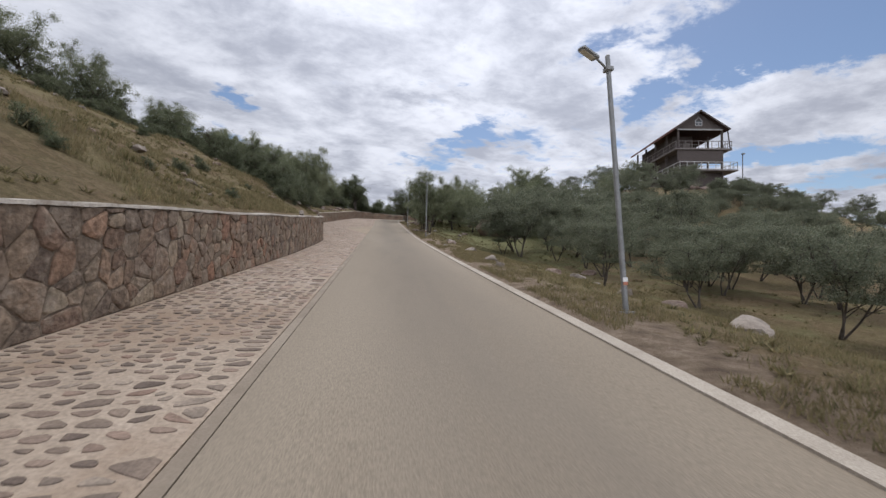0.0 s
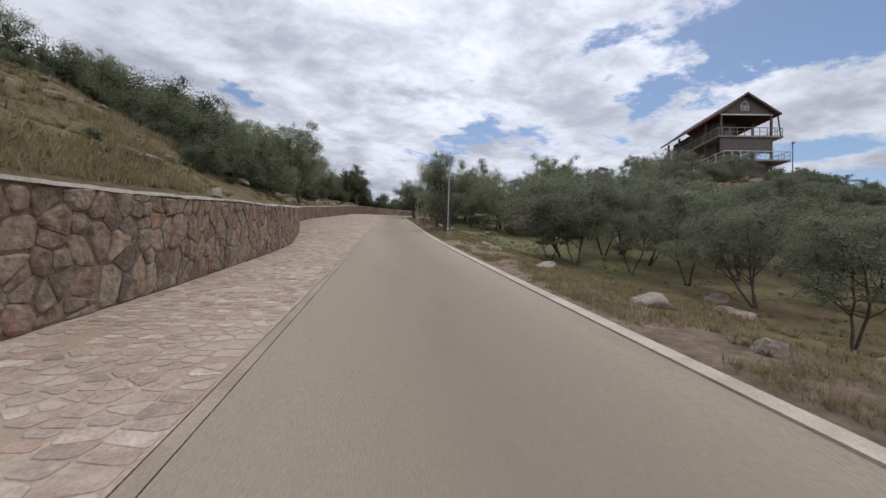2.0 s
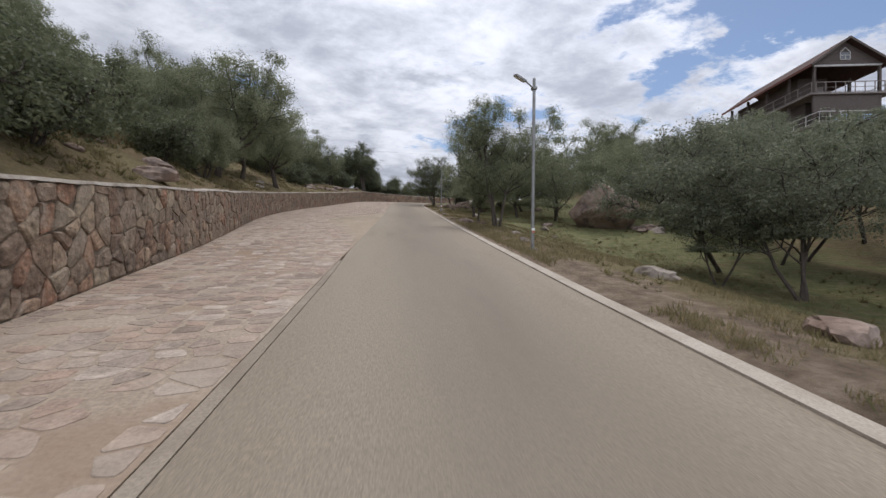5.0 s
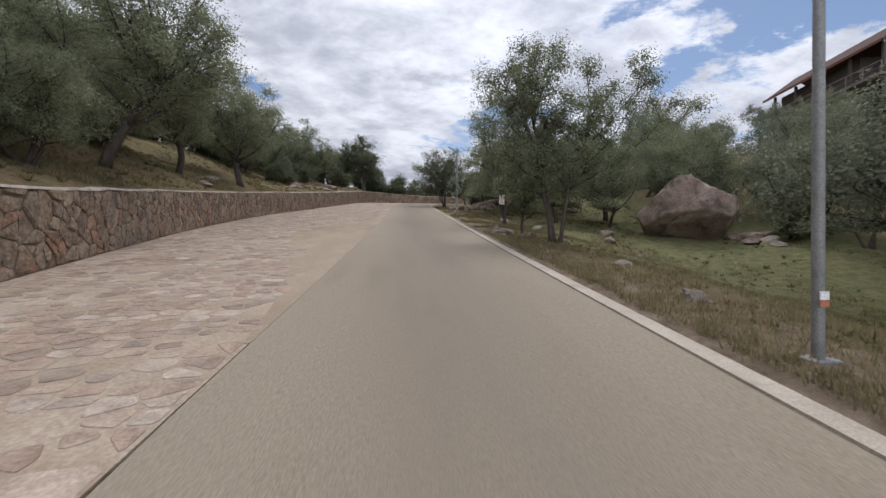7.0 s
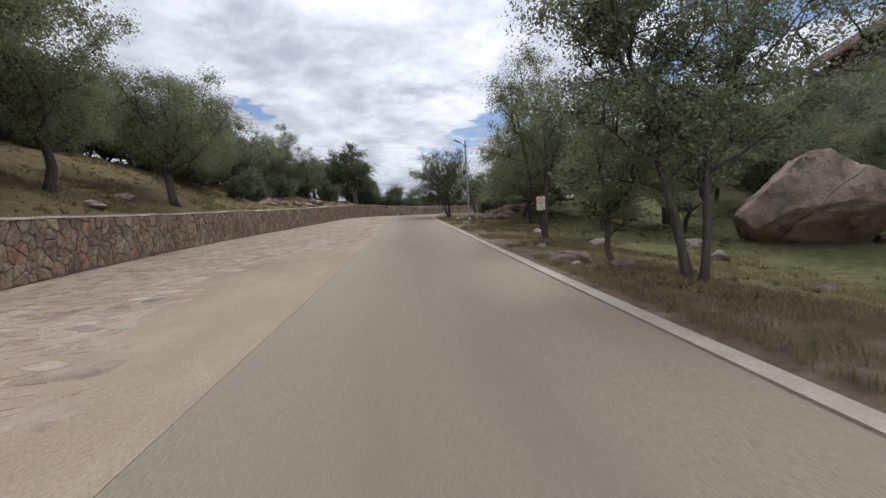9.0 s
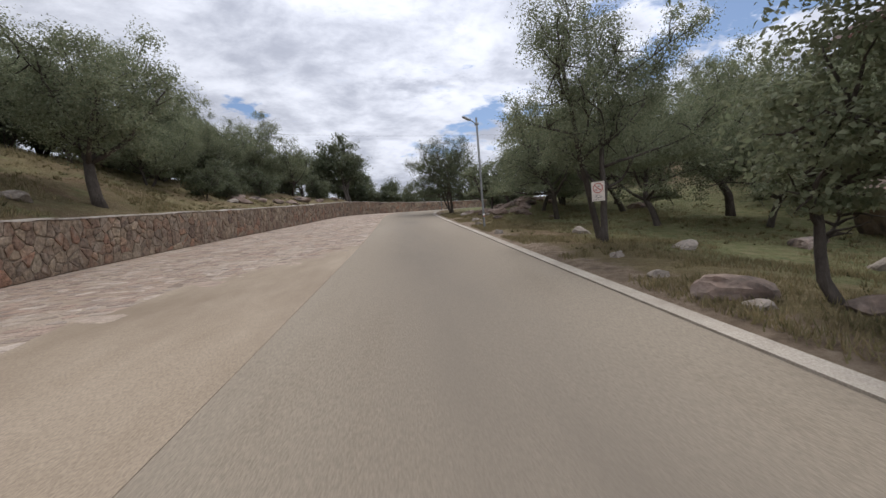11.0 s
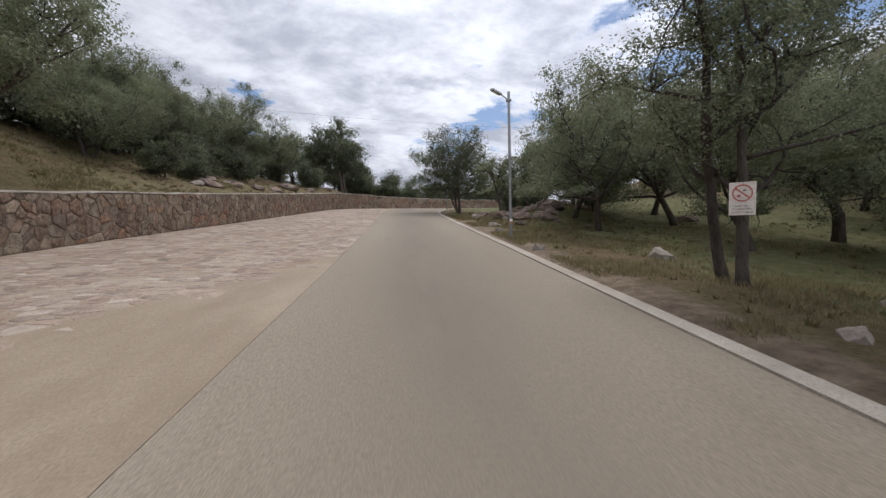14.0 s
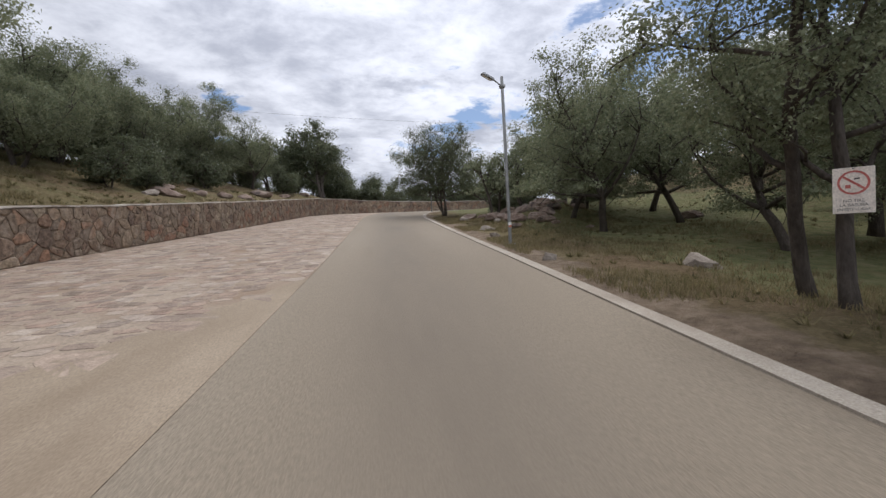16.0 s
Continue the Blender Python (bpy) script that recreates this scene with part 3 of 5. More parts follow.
def on_wall(s, up, out):
    """A place on the wall's face: s along it, up from its foot, out towards the road."""
    s = min(max(s, 0.0), _run[-1] - 1e-3)
    i = max(k for k in range(len(_run) - 1) if _run[k] <= s)

    def way(k):
        a, b = WALL[k], WALL[k + 1]
        d = math.dist(a, b)
        return (b[0] - a[0]) / d, (b[1] - a[1]) / d

    t = (s - _run[i]) / (_run[i + 1] - _run[i])
    x, y = WALL[i][0] + (WALL[i + 1][0] - WALL[i][0]) * t, WALL[i][1] + (WALL[i + 1][1] - WALL[i][1]) * t
    w = way(i)
    nb = way(min(i + 1, len(WALL) - 2)) if t > 0.5 else way(max(i - 1, 0))
    k = abs(t - 0.5)
    w = (w[0] * (1 - k) + nb[0] * k, w[1] * (1 - k) + nb[1] * k)
    d = math.hypot(*w)
    return Vector((x + w[1] / d * out, y - w[0] / d * out, grade(y) + up))


def wall_top(s):
    return WALL_TALL + 0.035 * noise.noise((s * 0.35, 0, 3)) + 0.02 * noise.noise((s * 1.3, 0, 6))


def ribbon(name, sections, mat, closed=True):
    """A solid drawn through sections of equal length."""
    n = len(sections[0])
    vs = [v for sec in sections for v in sec]
    fs = []
    for i in range(len(sections) - 1):
        for k in range(n):
            j = (k + 1) % n
            fs.append((i * n + k, i * n + j, (i + 1) * n + j, (i + 1) * n + k))
    fs += [tuple(range(n))[::-1], tuple((len(sections) - 1) * n + k for k in range(n))]
    return mesh_of(name, vs, fs, mat)


wall = tagged(new("wall_west", ribbon("wall_west", [[on_wall(s, -0.4, 0), on_wall(s, wall_top(s), -0.02), on_wall(s, wall_top(s), -0.42), on_wall(s, -0.4, -0.42)] for s in np.arange(0, _run[-1], 0.7)], M_MORTAR)),
              "retaining wall of reddish-brown rubble stones", "wall", kind="structure")
def coping_edge(s, k):
    return noise.noise((s * 2.2, k, 0)) + 0.7 * noise.noise((s * 6.1, k, 5))


piece("coping", ribbon("coping", [[on_wall(s, wall_top(s) - 0.012 + 0.012 * coping_edge(s, 1), 0.026 + 0.018 * coping_edge(s, 2)), on_wall(s, wall_top(s) + 0.03 + 0.012 * coping_edge(s, 3), 0.02 + 0.018 * coping_edge(s, 2)),
                                   on_wall(s, wall_top(s) + 0.04, -0.4), on_wall(s, wall_top(s), -0.46)] for s in np.arange(26, _run[-1], 0.12)], M_COPING), wall, "pale cement coping")


# ---- trees ----
GROVES = {"oak_tree": "oaks along the road", "acacia": "acacias on the slope", "far_tree": "trees beyond the crest", "bush": "bushes on the slope", "sapling": "saplings beside the road"}


def leaf_mesh(name, spots, facing, rng, size, mat):
    """Leaves, one small folded blade at every spot, each turned roughly the way its cluster faces."""
    n = len(spots)
    c = np.asarray(spots, float)
    nrm = facing + rng.normal(size=(n, 3)) * 0.5
    nrm /= np.linalg.norm(nrm, axis=1, keepdims=True) + 1e-9
    ax = rng.normal(size=(n, 3))
    ax -= nrm * np.sum(ax * nrm, axis=1, keepdims=True)
    ax /= np.linalg.norm(ax, axis=1, keepdims=True) + 1e-9
    sd = np.cross(nrm, ax)
    k = size * (0.65 + 0.7 * rng.random((n, 1)))
    v = np.empty((n, 4, 3))
    v[:, 0] = c - ax * k * 0.5
    v[:, 1] = c + sd * k * 0.27
    v[:, 2] = c + ax * k * 0.5
    v[:, 3] = c - sd * k * 0.27
    v[:, 1] += nrm * k * 0.1
    v[:, 3] += nrm * k * 0.1
    me = bpy.data.meshes.new(name)
    me.vertices.add(4 * n)
    me.vertices.foreach_set("co", v.reshape(-1))
    me.loops.add(4 * n)
    me.loops.foreach_set("vertex_index", np.arange(4 * n, dtype=np.int32))
    me.polygons.add(n)
    me.polygons.foreach_set("loop_start", np.arange(0, 4 * n, 4, dtype=np.int32))
    me.polygons.foreach_set("loop_total", np.full(n, 4, dtype=np.int32))
    me.materials.append(mat)
    me.update(calc_edges=True)
    return me


def limb_line(start, way, length, rng, n=6, bend=0.22, lift=0.06):
    pts, p, w = [Vector(start)], Vector(start), Vector(way).normalized()
    for _ in range(n):
        w = (w + Vector(rng.normal(size=3)) * bend + Vector((0, 0, lift))).normalized()
        p = p + w * (length / n)
        pts.append(p.copy())
    return pts


def build_tree(name, label, category, seed, tall, wide, stems=1, clear=0.32, girth=0.14, leaves=9000, leaf=0.10, mat=None, limbs=7, flat=0.8, lean=(0, 0), clump=0.42, tilts=0.34, reach=(), ways=(), thin=False):
    """A tree: tapered stems, crooked limbs and twigs, and a crown of single leaves gathered in clumps on the twigs."""
    rng = np.random.default_rng(seed)
    top = new(name)
    tagged(top, label, category, GROVES.get(name, ""))
    tips, twig_vs, twig_fs = [], [], []
    for s in range(stems):
        a = rng.random() * 6.28 + s * 6.28 / max(1, stems)
        tilt = (0.10 if stems == 1 else tilts) * (0.7 + 0.6 * rng.random())
        way = Vector((math.cos(a) * tilt + lean[0], math.sin(a) * tilt + lean[1], 1))
        base = Vector((math.cos(a), math.sin(a), 0)) * (0.0 if stems == 1 else girth * 0.5)
        base.z = -0.25
        length = tall * (clear + 0.30) * (0.85 + 0.3 * rng.random())
        if ways:
            base, way = Vector((*ways[s][0], -0.25)), Vector(ways[s][1])
        line = limb_line(base, way, length + 0.25, rng, 8, 0.085 if ways else 0.13, 0.05)
        g = girth * (1.0 if stems == 1 else 0.72)
        rad = [g * (1.25 if i == 0 else 1.0 - 0.62 * i / 8) for i in range(9)]
        if thin:
            vs, fs = tube_data(line, rad, 6)
            o = len(twig_vs)
            twig_vs += vs
            twig_fs += [tuple(o + q for q in f) for f in fs]
        else:
            tube("trunk", line, rad, M_BARK, top, 9)
        count = max(3, limbs // stems)
        long = [q for q in reach if q[0] == s]
        for b in range(count + len(long)):
            i = 3 + int(5 * (b + rng.random()) / count)
            i = min(8, max(3, i))
            ang = b * 2.4 + rng.random() * 0.9 + s
            rise = 0.40 + 0.7 * (i - 3) / 5 + 0.2 * rng.random()
            w = Vector((math.cos(ang), math.sin(ang), rise))
            ln = wide * (0.55 + 0.35 * rng.random()) * (1.0 - 0.25 * (i - 3) / 5)
            if b >= count:
                i, w, ln = long[b - count][1], Vector(long[b - count][2]), long[b - count][3]
            limb = limb_line(line[i], w, ln, rng, 6, 0.18, 0.085)
            r0 = rad[i] * 0.62
            made_vs, made_fs = tube_data(limb, [max(0.012, r0 * (1 - 0.78 * k / 6)) for k in range(7)], 6)
            for tw in range(8):
                k = min(6, 2 + int(rng.random() * 5))
                w2 = Vector(rng.normal(size=3)) * 0.8 + w.normalized() * 0.6 + Vector((0, 0, 0.35))
                twig = limb_line(limb[k], w2, wide * (0.20 + 0.24 * rng.random()), rng, 4, 0.28, 0.03)
                vs, fs = tube_data(twig, [0.022, 0.017, 0.013, 0.009, 0.005], 4)
                o = len(twig_vs)
                twig_vs += vs
                twig_fs += [tuple(o + q for q in f) for f in fs]
                tips += [tuple(q) for q in twig[1:]] + [tuple(twig[4]), tuple(twig[4])]
            tips += [tuple(limb[6])] * 4
            if thin:
                o = len(twig_vs)
                twig_vs += made_vs
                twig_fs += [tuple(o + q for q in f) for f in made_fs]
            else:
                piece("limb", mesh_of("limb", made_vs, made_fs, M_BARK, True), top)
    tagged(piece("twig_spray", mesh_of("twig_spray", twig_vs, twig_fs, M_BARK, True), top), kind="stuff")
    tips = np.array(tips)
    # clusters of leaves sit on some of the twig ends, with gaps between them; stray shoots fray the outline
    kept = []
    for i in rng.permutation(len(tips)):
        if not kept or np.min(np.sum((tips[kept] - tips[i]) ** 2, axis=1)) > (clump * 0.95) ** 2:
            kept.append(i)
    mids = tips[kept]
    span = clump * (0.55 + 0.65 * rng.random(len(mids)))
    inner = int(leaves * 0.76)
    pick = rng.choice(len(mids), inner, p=span ** 2 / np.sum(span ** 2))
    way = rng.normal(size=(inner, 3))
    way /= np.linalg.norm(way, axis=1, keepdims=True)
    ph = rng.random((len(mids), 3)) * 6.28
    lump = 1 + 0.28 * np.sin(way[:, 0] * 4 + ph[pick, 0]) + 0.24 * np.sin(way[:, 1] * 6 + ph[pick, 1]) + 0.2 * np.sin(way[:, 2] * 7 + ph[pick, 2])
    far = (rng.random(inner) ** 0.42 * span[pick] * lump)[:, None]
    near = mids[pick] + way * far * np.array([1.0, 1.0, flat])
    stray = tips[rng.integers(0, len(tips), leaves - inner)]
    hop = rng.normal(size=stray.shape)
    spots = np.concatenate([near, stray + hop * clump * 0.2])
    facing = np.concatenate([way * 0.85, hop * 0.3]) + np.array([0, 0, 0.55])
    # keep the crown within its height and flatten its underside a little
    z0 = tall * clear * 0.75
    spots[:, 2] = np.where(spots[:, 2] < z0, z0 + (z0 - spots[:, 2]) * 0.4, spots[:, 2])
    spots[:, 2] = np.minimum(spots[:, 2], tall * (0.93 + 0.09 * rng.random(leaves)))
    crown = piece("crown", leaf_mesh("crown", spots, facing, rng, leaf, mat), top)
    return top


def ground_at(x, y):
    return ground_z(x, y)


def plant(ob, x, y, turn=0.0, k=1.0, up=0.0, first=False):
    m = pose(x, y, ground_at(x, y) + up, 0, 0, turn)
    if first:
        ob.matrix_basis = m @ Matrix.Diagonal((k, k, k, 1))
        return ob
    c = copy_thing(ob, m)
    c.matrix_basis = m @ Matrix.Diagonal((k, k, k, 1))
    return c


# the large oaks that stand alone
t = build_tree("oak_tree", "spreading oak with three dark stems beside the road", "tree", 11, 7.3, 2.2, 3, 0.28, 0.10, 66000, 0.066, M_OAK, 21, 0.8, (0, 0), 0.5, 0.27,
               ((1, 4, (1, -0.15, 0.62), 4.7), (1, 5, (1, -0.3, 0.75), 4.3), (1, 6, (1, -0.05, 0.85), 3.4), (2, 8, (-0.25, 0, 1), 2.0), (0, 8, (0.15, 0.1, 1), 2.0), (1, 8, (-0.1, -0.1, 1), 2.0),
                (0, 7, (-0.4, 0, 1), 2.0), (2, 7, (0.1, 0.3, 1), 2.0), (0, 6, (-0.6, -0.1, 1.0), 2.0), (2, 6, (-0.3, 0.3, 1.1), 2.2), (1, 7, (0.4, 0.1, 1.1), 2.2)),
               (((-0.10, 0.02), (-0.10, 0.0, 1)), ((0.09, 0.0), (0.04, 0.04, 1)), ((0.02, 0.12), (-0.02, 0.10, 1))))
plant(t, 5.05, 43.0, 0, first=True)
t = build_tree("oak_tree", "oak with crooked leaning stems beside a notice", "tree", 12, 6.5, 2.1, 2, 0.36, 0.125, 62000, 0.054, M_OAK, 12, 0.8, (0, 0), 0.5,
               reach=((0, 5, (1, 0.1, 0.7), 3.0), (0, 7, (0.8, -0.2, 1), 2.4), (1, 6, (1, 0.3, 0.8), 2.4), (0, 6, (0.9, 0.5, 0.5), 2.8), (0, 4, (1, -0.4, 0.6), 2.4), (0, 8, (0.4, 0, 1), 2.0), (1, 8, (0.5, -0.2, 1), 2.0), (0, 8, (0.1, 0.3, 1), 1.8)),
               ways=(((0, 0), (0.07, 0.03, 1)), ((0.30, 0.66), (-0.10, 0.14, 1))))
plant(t, 5.20, 50.40, 0, first=True)
t = build_tree("oak_tree", "dense oak leaning over the stone wall", "tree", 13, 6.2, 3.9, 1, 0.26, 0.165, 44000, 0.078, M_OAK, 14, 0.85, (0.12, 0.0), 0.6)
plant(t, -8.3, 43.3, 0, 1.0, first=True)
OAK_L = t
t = build_tree("oak_tree", "oak with a dark leaning trunk behind the wall", "tree", 14, 6.4, 3.8, 1, 0.28, 0.17, 44000, 0.078, M_OAK, 13, 0.85, (0.10, -0.05), 0.6)
plant(t, -8.75, 55.0, 0, 1.08, first=True)
OAK_M = t
t = build_tree("oak_tree", "round-crowned oak on several thin stems at the bend", "tree", 15, 5.4, 3.3, 5, 0.36, 0.09, 46000, 0.08, M_DARKLEAF, 30, 0.9, (0, 0), 0.62)
plant(t, 4.65, 74.0, 0, 1.08, first=True)
t = build_tree("oak_tree", "dark oak behind the wall at the bend", "tree", 16, 7.2, 3.3, 2, 0.25, 0.18, 17000, 0.14, M_DARKLEAF, 12, 0.9, (0.03, 0), 0.6)
plant(t, -4.9, 87.5, 0, 1.34, first=True)
OAK_D = t
t = build_tree("oak_tree", "tall oak with a full crown on the lawn", "tree", 17, 6.4, 3.3, 1, 0.24, 0.13, 26000, 0.085, M_OAK, 15, 0.85, (-0.04, 0), 0.55)
plant(t, 7.7, 59.7, 0, first=True)
OAK_T = t
t = build_tree("oak_tree", "low spreading oak with branches down to the ground", "tree", 19, 5.2, 3.3, 3, 0.13, 0.13, 44000, 0.078, M_OAK, 18, 0.85, (0.04, 0), 0.62, 0.42)
plant(t, -11.6, 62.8, 0, 0.8, first=True)
OAK_B = t
t = build_tree("sapling", "thin crooked sapling beside the large oak", "tree", 18, 2.6, 1.1, 1, 0.45, 0.065, 2200, 0.09, M_OAK, 6, 0.9, (-0.12, 0), 0.3)
plant(t, 4.55, 44.4, 0, first=True)
SAPLING = t
for x, y, a, k in ((5.6, 66.0, 130, 1.35), (6.3, 67.8, 250, 1.45), (7.6, 66.8, 30, 1.6)):
    plant(SAPLING, x, y, a, k)

OAKS_ON_LAWN = [(OAK_T, 9.8, 66.5, 100, 1.22), (OAK_T, 9.6, 55.0, 210, 0.98), (OAK_T, 12.0, 61.5, 300, 1.1), (OAK_T, 14.5, 67, 40, 1.25), (OAK_T, 12.2, 72.5, 170, 1.35),
                (OAK_M, 13.2, 56.0, 20, 1.0), (OAK_M, 16.8, 54.5, 250, 1.05), (OAK_T, 19, 60, 10, 1.1), (OAK_M, 25.8, 70, 80, 1.35), (OAK_T, 33.5, 61.5, 60, 1.0), (OAK_T, 22, 66, 120, 1.1),
                (OAK_T, 8.2, 63.0, 60, 0.85), (OAK_L, -11.6, 48.6, 100, 1.0), (OAK_M, -15.2, 49.5, 200, 0.85), (OAK_L, -14.6, 39.6, 60, 0.62), (OAK_L, -11.4, 75.6, 300, 0.9)]
OAKS_ABOVE_WALL = [(OAK_M, -12.8, 71, 80, 0.9), (OAK_T, -8.6, 78.6, 60, 0.82),
                   (OAK_D, -9.2, 85.5, 100, 0.85), (OAK_T, -20.4, 33.6, 10, 0.84), (OAK_M, -21.4, 28.6, 110, 0.8), (OAK_T, -20, 44, 220, 0.72), (OAK_L, -17.5, 62, 30, 0.9), (OAK_M, -14.5, 78, 50, 0.8), (OAK_T, -12.5, 91, 0, 0.9), (OAK_T, -23, 52, 80, 0.8), (OAK_D, -27, 66, 80, 0.9), (OAK_M, -21, 72, 140, 0.8),
                   (OAK_L, -10.6, 37.6, 210, 0.52)]
OAKS_ON_SLOPE = [(OAK_T, -26, 17, 40, 0.6), (OAK_B, -13.4, 66.8, 240, 1.15), (OAK_B, -15.8, 72.5, 100, 1.1), (OAK_B, -10.6, 81.5, 20, 0.9), (OAK_B, -11.4, 45.4, 130, 0.95),
                 (OAK_B, -7.2, 39.4, 250, 0.55), (OAK_B, -9.4, 41.0, 60, 0.7), (OAK_B, -12.4, 34.4, 60, 0.62), (OAK_B, -16.4, 35.4, 170, 0.7), (OAK_B, 19.6, 56.0, 190, 1.0), (OAK_B, 11.6, 68.6, 280, 1.0)]
OAKS_LOW = [(OAK_T, 11.9, 53.0, 30, 0.8), (OAK_T, 16.2, 52.4, 200, 1.0), (OAK_M, -9.3, 49.3, 140, 0.86), (OAK_B, -12.8, 66.4, 160, 0.9), (OAK_M, -13.0, 72.4, 80, 0.8), (OAK_B, -15.6, 68.4, 250, 1.0), (OAK_B, -12.2, 77.2, 20, 0.9), (OAK_B, -17.6, 56.0, 80, 0.9), (OAK_B, -16.4, 60.2, 200, 0.9), (OAK_B, -20.4, 61.5, 300, 1.0), (OAK_B, -22.0, 56.5, 20, 1.0), (OAK_B, -17.6, 51.8, 130, 0.9), (OAK_T, -14.6, 62.2, 20, 0.75), (OAK_D, -7.4, 88.4, 60, 0.95), (OAK_B, -17.6, 64.4, 0, 1.0), (OAK_T, -19.5, 58.5, 60, 0.8),
            (OAK_B, -12.4, 70.4, 10, 1.1), (OAK_B, 22.0, 52.2, 10, 1.0), (OAK_T, 46.2, 74, 40, 1.1), (OAK_D, 27.6, 72.5, 200, 1.2), (OAK_D, 39, 64.5, 30, 0.68)]
for src, x, y, a, k in OAKS_ON_LAWN + OAKS_ABOVE_WALL + OAKS_ON_SLOPE + OAKS_LOW:
    plant(src, x, y, a, k)

# feathery acacias on the slope below the look-out house
t = build_tree("acacia", "low feathery grey-green acacia on the slope", "tree", 21, 4.6, 2.6, 2, 0.5, 0.085, 20000, 0.09, M_ACACIA, 12, 0.7, (0.05, 0), 0.62, 0.28)
plant(t, 10.7, 35.4, 0, 0.66, first=True)
AC1 = t
t = build_tree("acacia", "wide feathery acacia with crooked stems", "tree", 22, 5.0, 3.0, 3, 0.48, 0.085, 24000, 0.09, M_ACACIA, 15, 0.7, (0, 0.04), 0.66, 0.3)
plant(t, 11.6, 33.2, 0, first=True)
AC2 = t
ACACIAS_NEAR_ROAD = [(13.9, 31.4), (12.4, 37.2), (16.5, 39.0), (16.8, 34.2), (14.4, 27.6), (19.2, 29.6), (22, 35.6), (18.2, 39.6), (24.2, 41.8), (18.5, 45.0), (20.5, 50.2),
                     (26.2, 55), (28.2, 47), (23, 31), (27, 36), (31, 41), (33, 50), (36, 45), (38, 55), (30, 56), (41, 61), (38, 67), (44, 68), (46, 56)]
ACACIAS_ON_HILL = [(50, 63), (54, 68), (42, 49), (57, 64), (62, 64), (76, 68), (82, 75), (64, 62), (70, 61), (56, 59), (50, 74), (46, 79), (55, 80), (77, 63), (85, 66), (90, 72),
                   (60, 52), (70, 52), (52, 50), (80, 55), (88, 60), (30, 29), (36, 35), (26, 24)]
ACACIAS_FAR = [(42, 40), (50, 42), (60, 44), (20, 22), (32, 22), (17, 23.5), (96, 68), (100, 78), (37, 78), (30, 75), (22, 76), (28, 84), (18, 80), (12.6, 22.0), (24, 61),
               (47, 63)]
for i, (x, y) in enumerate(ACACIAS_NEAR_ROAD + ACACIAS_ON_HILL + ACACIAS_FAR):
    plant((AC1, AC2)[i % 2], x, y, (i * 77) % 360, (0.95 + 0.35 * ((i * 37) % 10) / 10) * (0.48 if 53 < x < 73 and 56 < y < 72 else 0.66 if (x > 52 and y > 56) or (x > 34 and y < 60) else 0.62 if x > 12 and y < 27 else 0.76 if x > 13 and y < 32 else 1.0))

for i, (x, y) in enumerate(((10.8, 12.8), (13.2, 16.4), (16.5, 19.0), (16, 12.5), (21, 15.5), (9.6, 16.8), (12.0, 9.4), (24, 20), (27, 14))):
    plant((AC2, AC1)[i % 2], x, y, (i * 91) % 360, 0.52 + 0.16 * ((i * 37) % 10) / 10)

# the hillside is thick with low trees
slope = random.Random(23)
for i in range(46):
    y = slope.uniform(38, 70)
    plant((AC1, AC2)[i % 2], slope.uniform(34, 50) + (y - 38) * 0.75, y, slope.uniform(0, 360), slope.uniform(0.48, 0.68))
for i in range(12):
    y = slope.uniform(13, 30)
    plant((AC1, AC2)[i % 2], 12 + (y - 8) * slope.uniform(0.2, 0.95), y, slope.uniform(0, 360), slope.uniform(0.5, 0.66))

# far trees beyond the crest
t = build_tree("far_tree", "small rounded tree beyond the crest", "tree", 31, 4.2, 2.4, 2, 0.2, 0.1, 7500, 0.14, M_DARKLEAF, 9, 0.9, (0, 0), 0.6, thin=True)
plant(t, 0.5, 99, 0, first=True)
FAR = t
for i, (x, y) in enumerate(((3.8, 96.5), (7, 98), (-3, 98), (-7, 96), (10.5, 97), (14, 99), (18, 97), (-10.5, 99), (2, 104), (-5, 105), (8, 106), (23, 98), (12, 80.5), (16, 77), (10.2, 77.5), (-15, 104), (28, 97), (22, 89), (33, 92), (-20, 95), (-27, 100), (-24, 86), (-1.2, 95.5), (1.4, 94.8), (5.4, 94.9), (9.0, 95.2), (-5.2, 95.0), (12.6, 95.6), (-9.0, 94.6))):
    plant(FAR, x, y, (i * 83) % 360, (0.8 + 0.5 * ((i * 53) % 10) / 10) * (1.3 if abs(x) < 12 and y > 95 else 1.0))

# low bushes on the slope above the wall
t = build_tree("bush", "low dense bush on the dry slope", "bush", 41, 1.7, 1.25, 4, 0.12, 0.04, 6500, 0.08, M_DARKLEAF, 10, 0.9, (0, 0), 0.42, thin=True)
plant(t, -6.6, 35.5, 0, first=True)
BUSH = t
BUSHES_ON_SLOPE = [(-7.6, 37.4), (-9.5, 35.2), (-11.4, 33), (-13.4, 31.5), (-8.6, 39.4), (-12.4, 36.4), (-16, 33.5), (-18.5, 31), (-19.5, 34), (-22.5, 31.5), (-17, 37), (-21, 37.4),
                   (-24, 34), (-12, 41), (-16, 43), (-10.2, 46)]
BUSHES_ABOVE_WALL = [(-11, 79), (-6.9, 80.6), (-13, 84), (-22, 26.5), (-25, 23), (-24, 19), (-26, 14), (7.2, 69.6), (8.8, 70.4),
                     (9.4, 74.6), (16, 50.6), (17.6, 47.6), (-14.5, 29.6), (-20.5, 29), (-20, 32)]
BUSHES_BESIDE_ROAD = [(-23.4, 29.4), (-7.0, 33.6), (-8.4, 32.4), (-10, 31.2)]
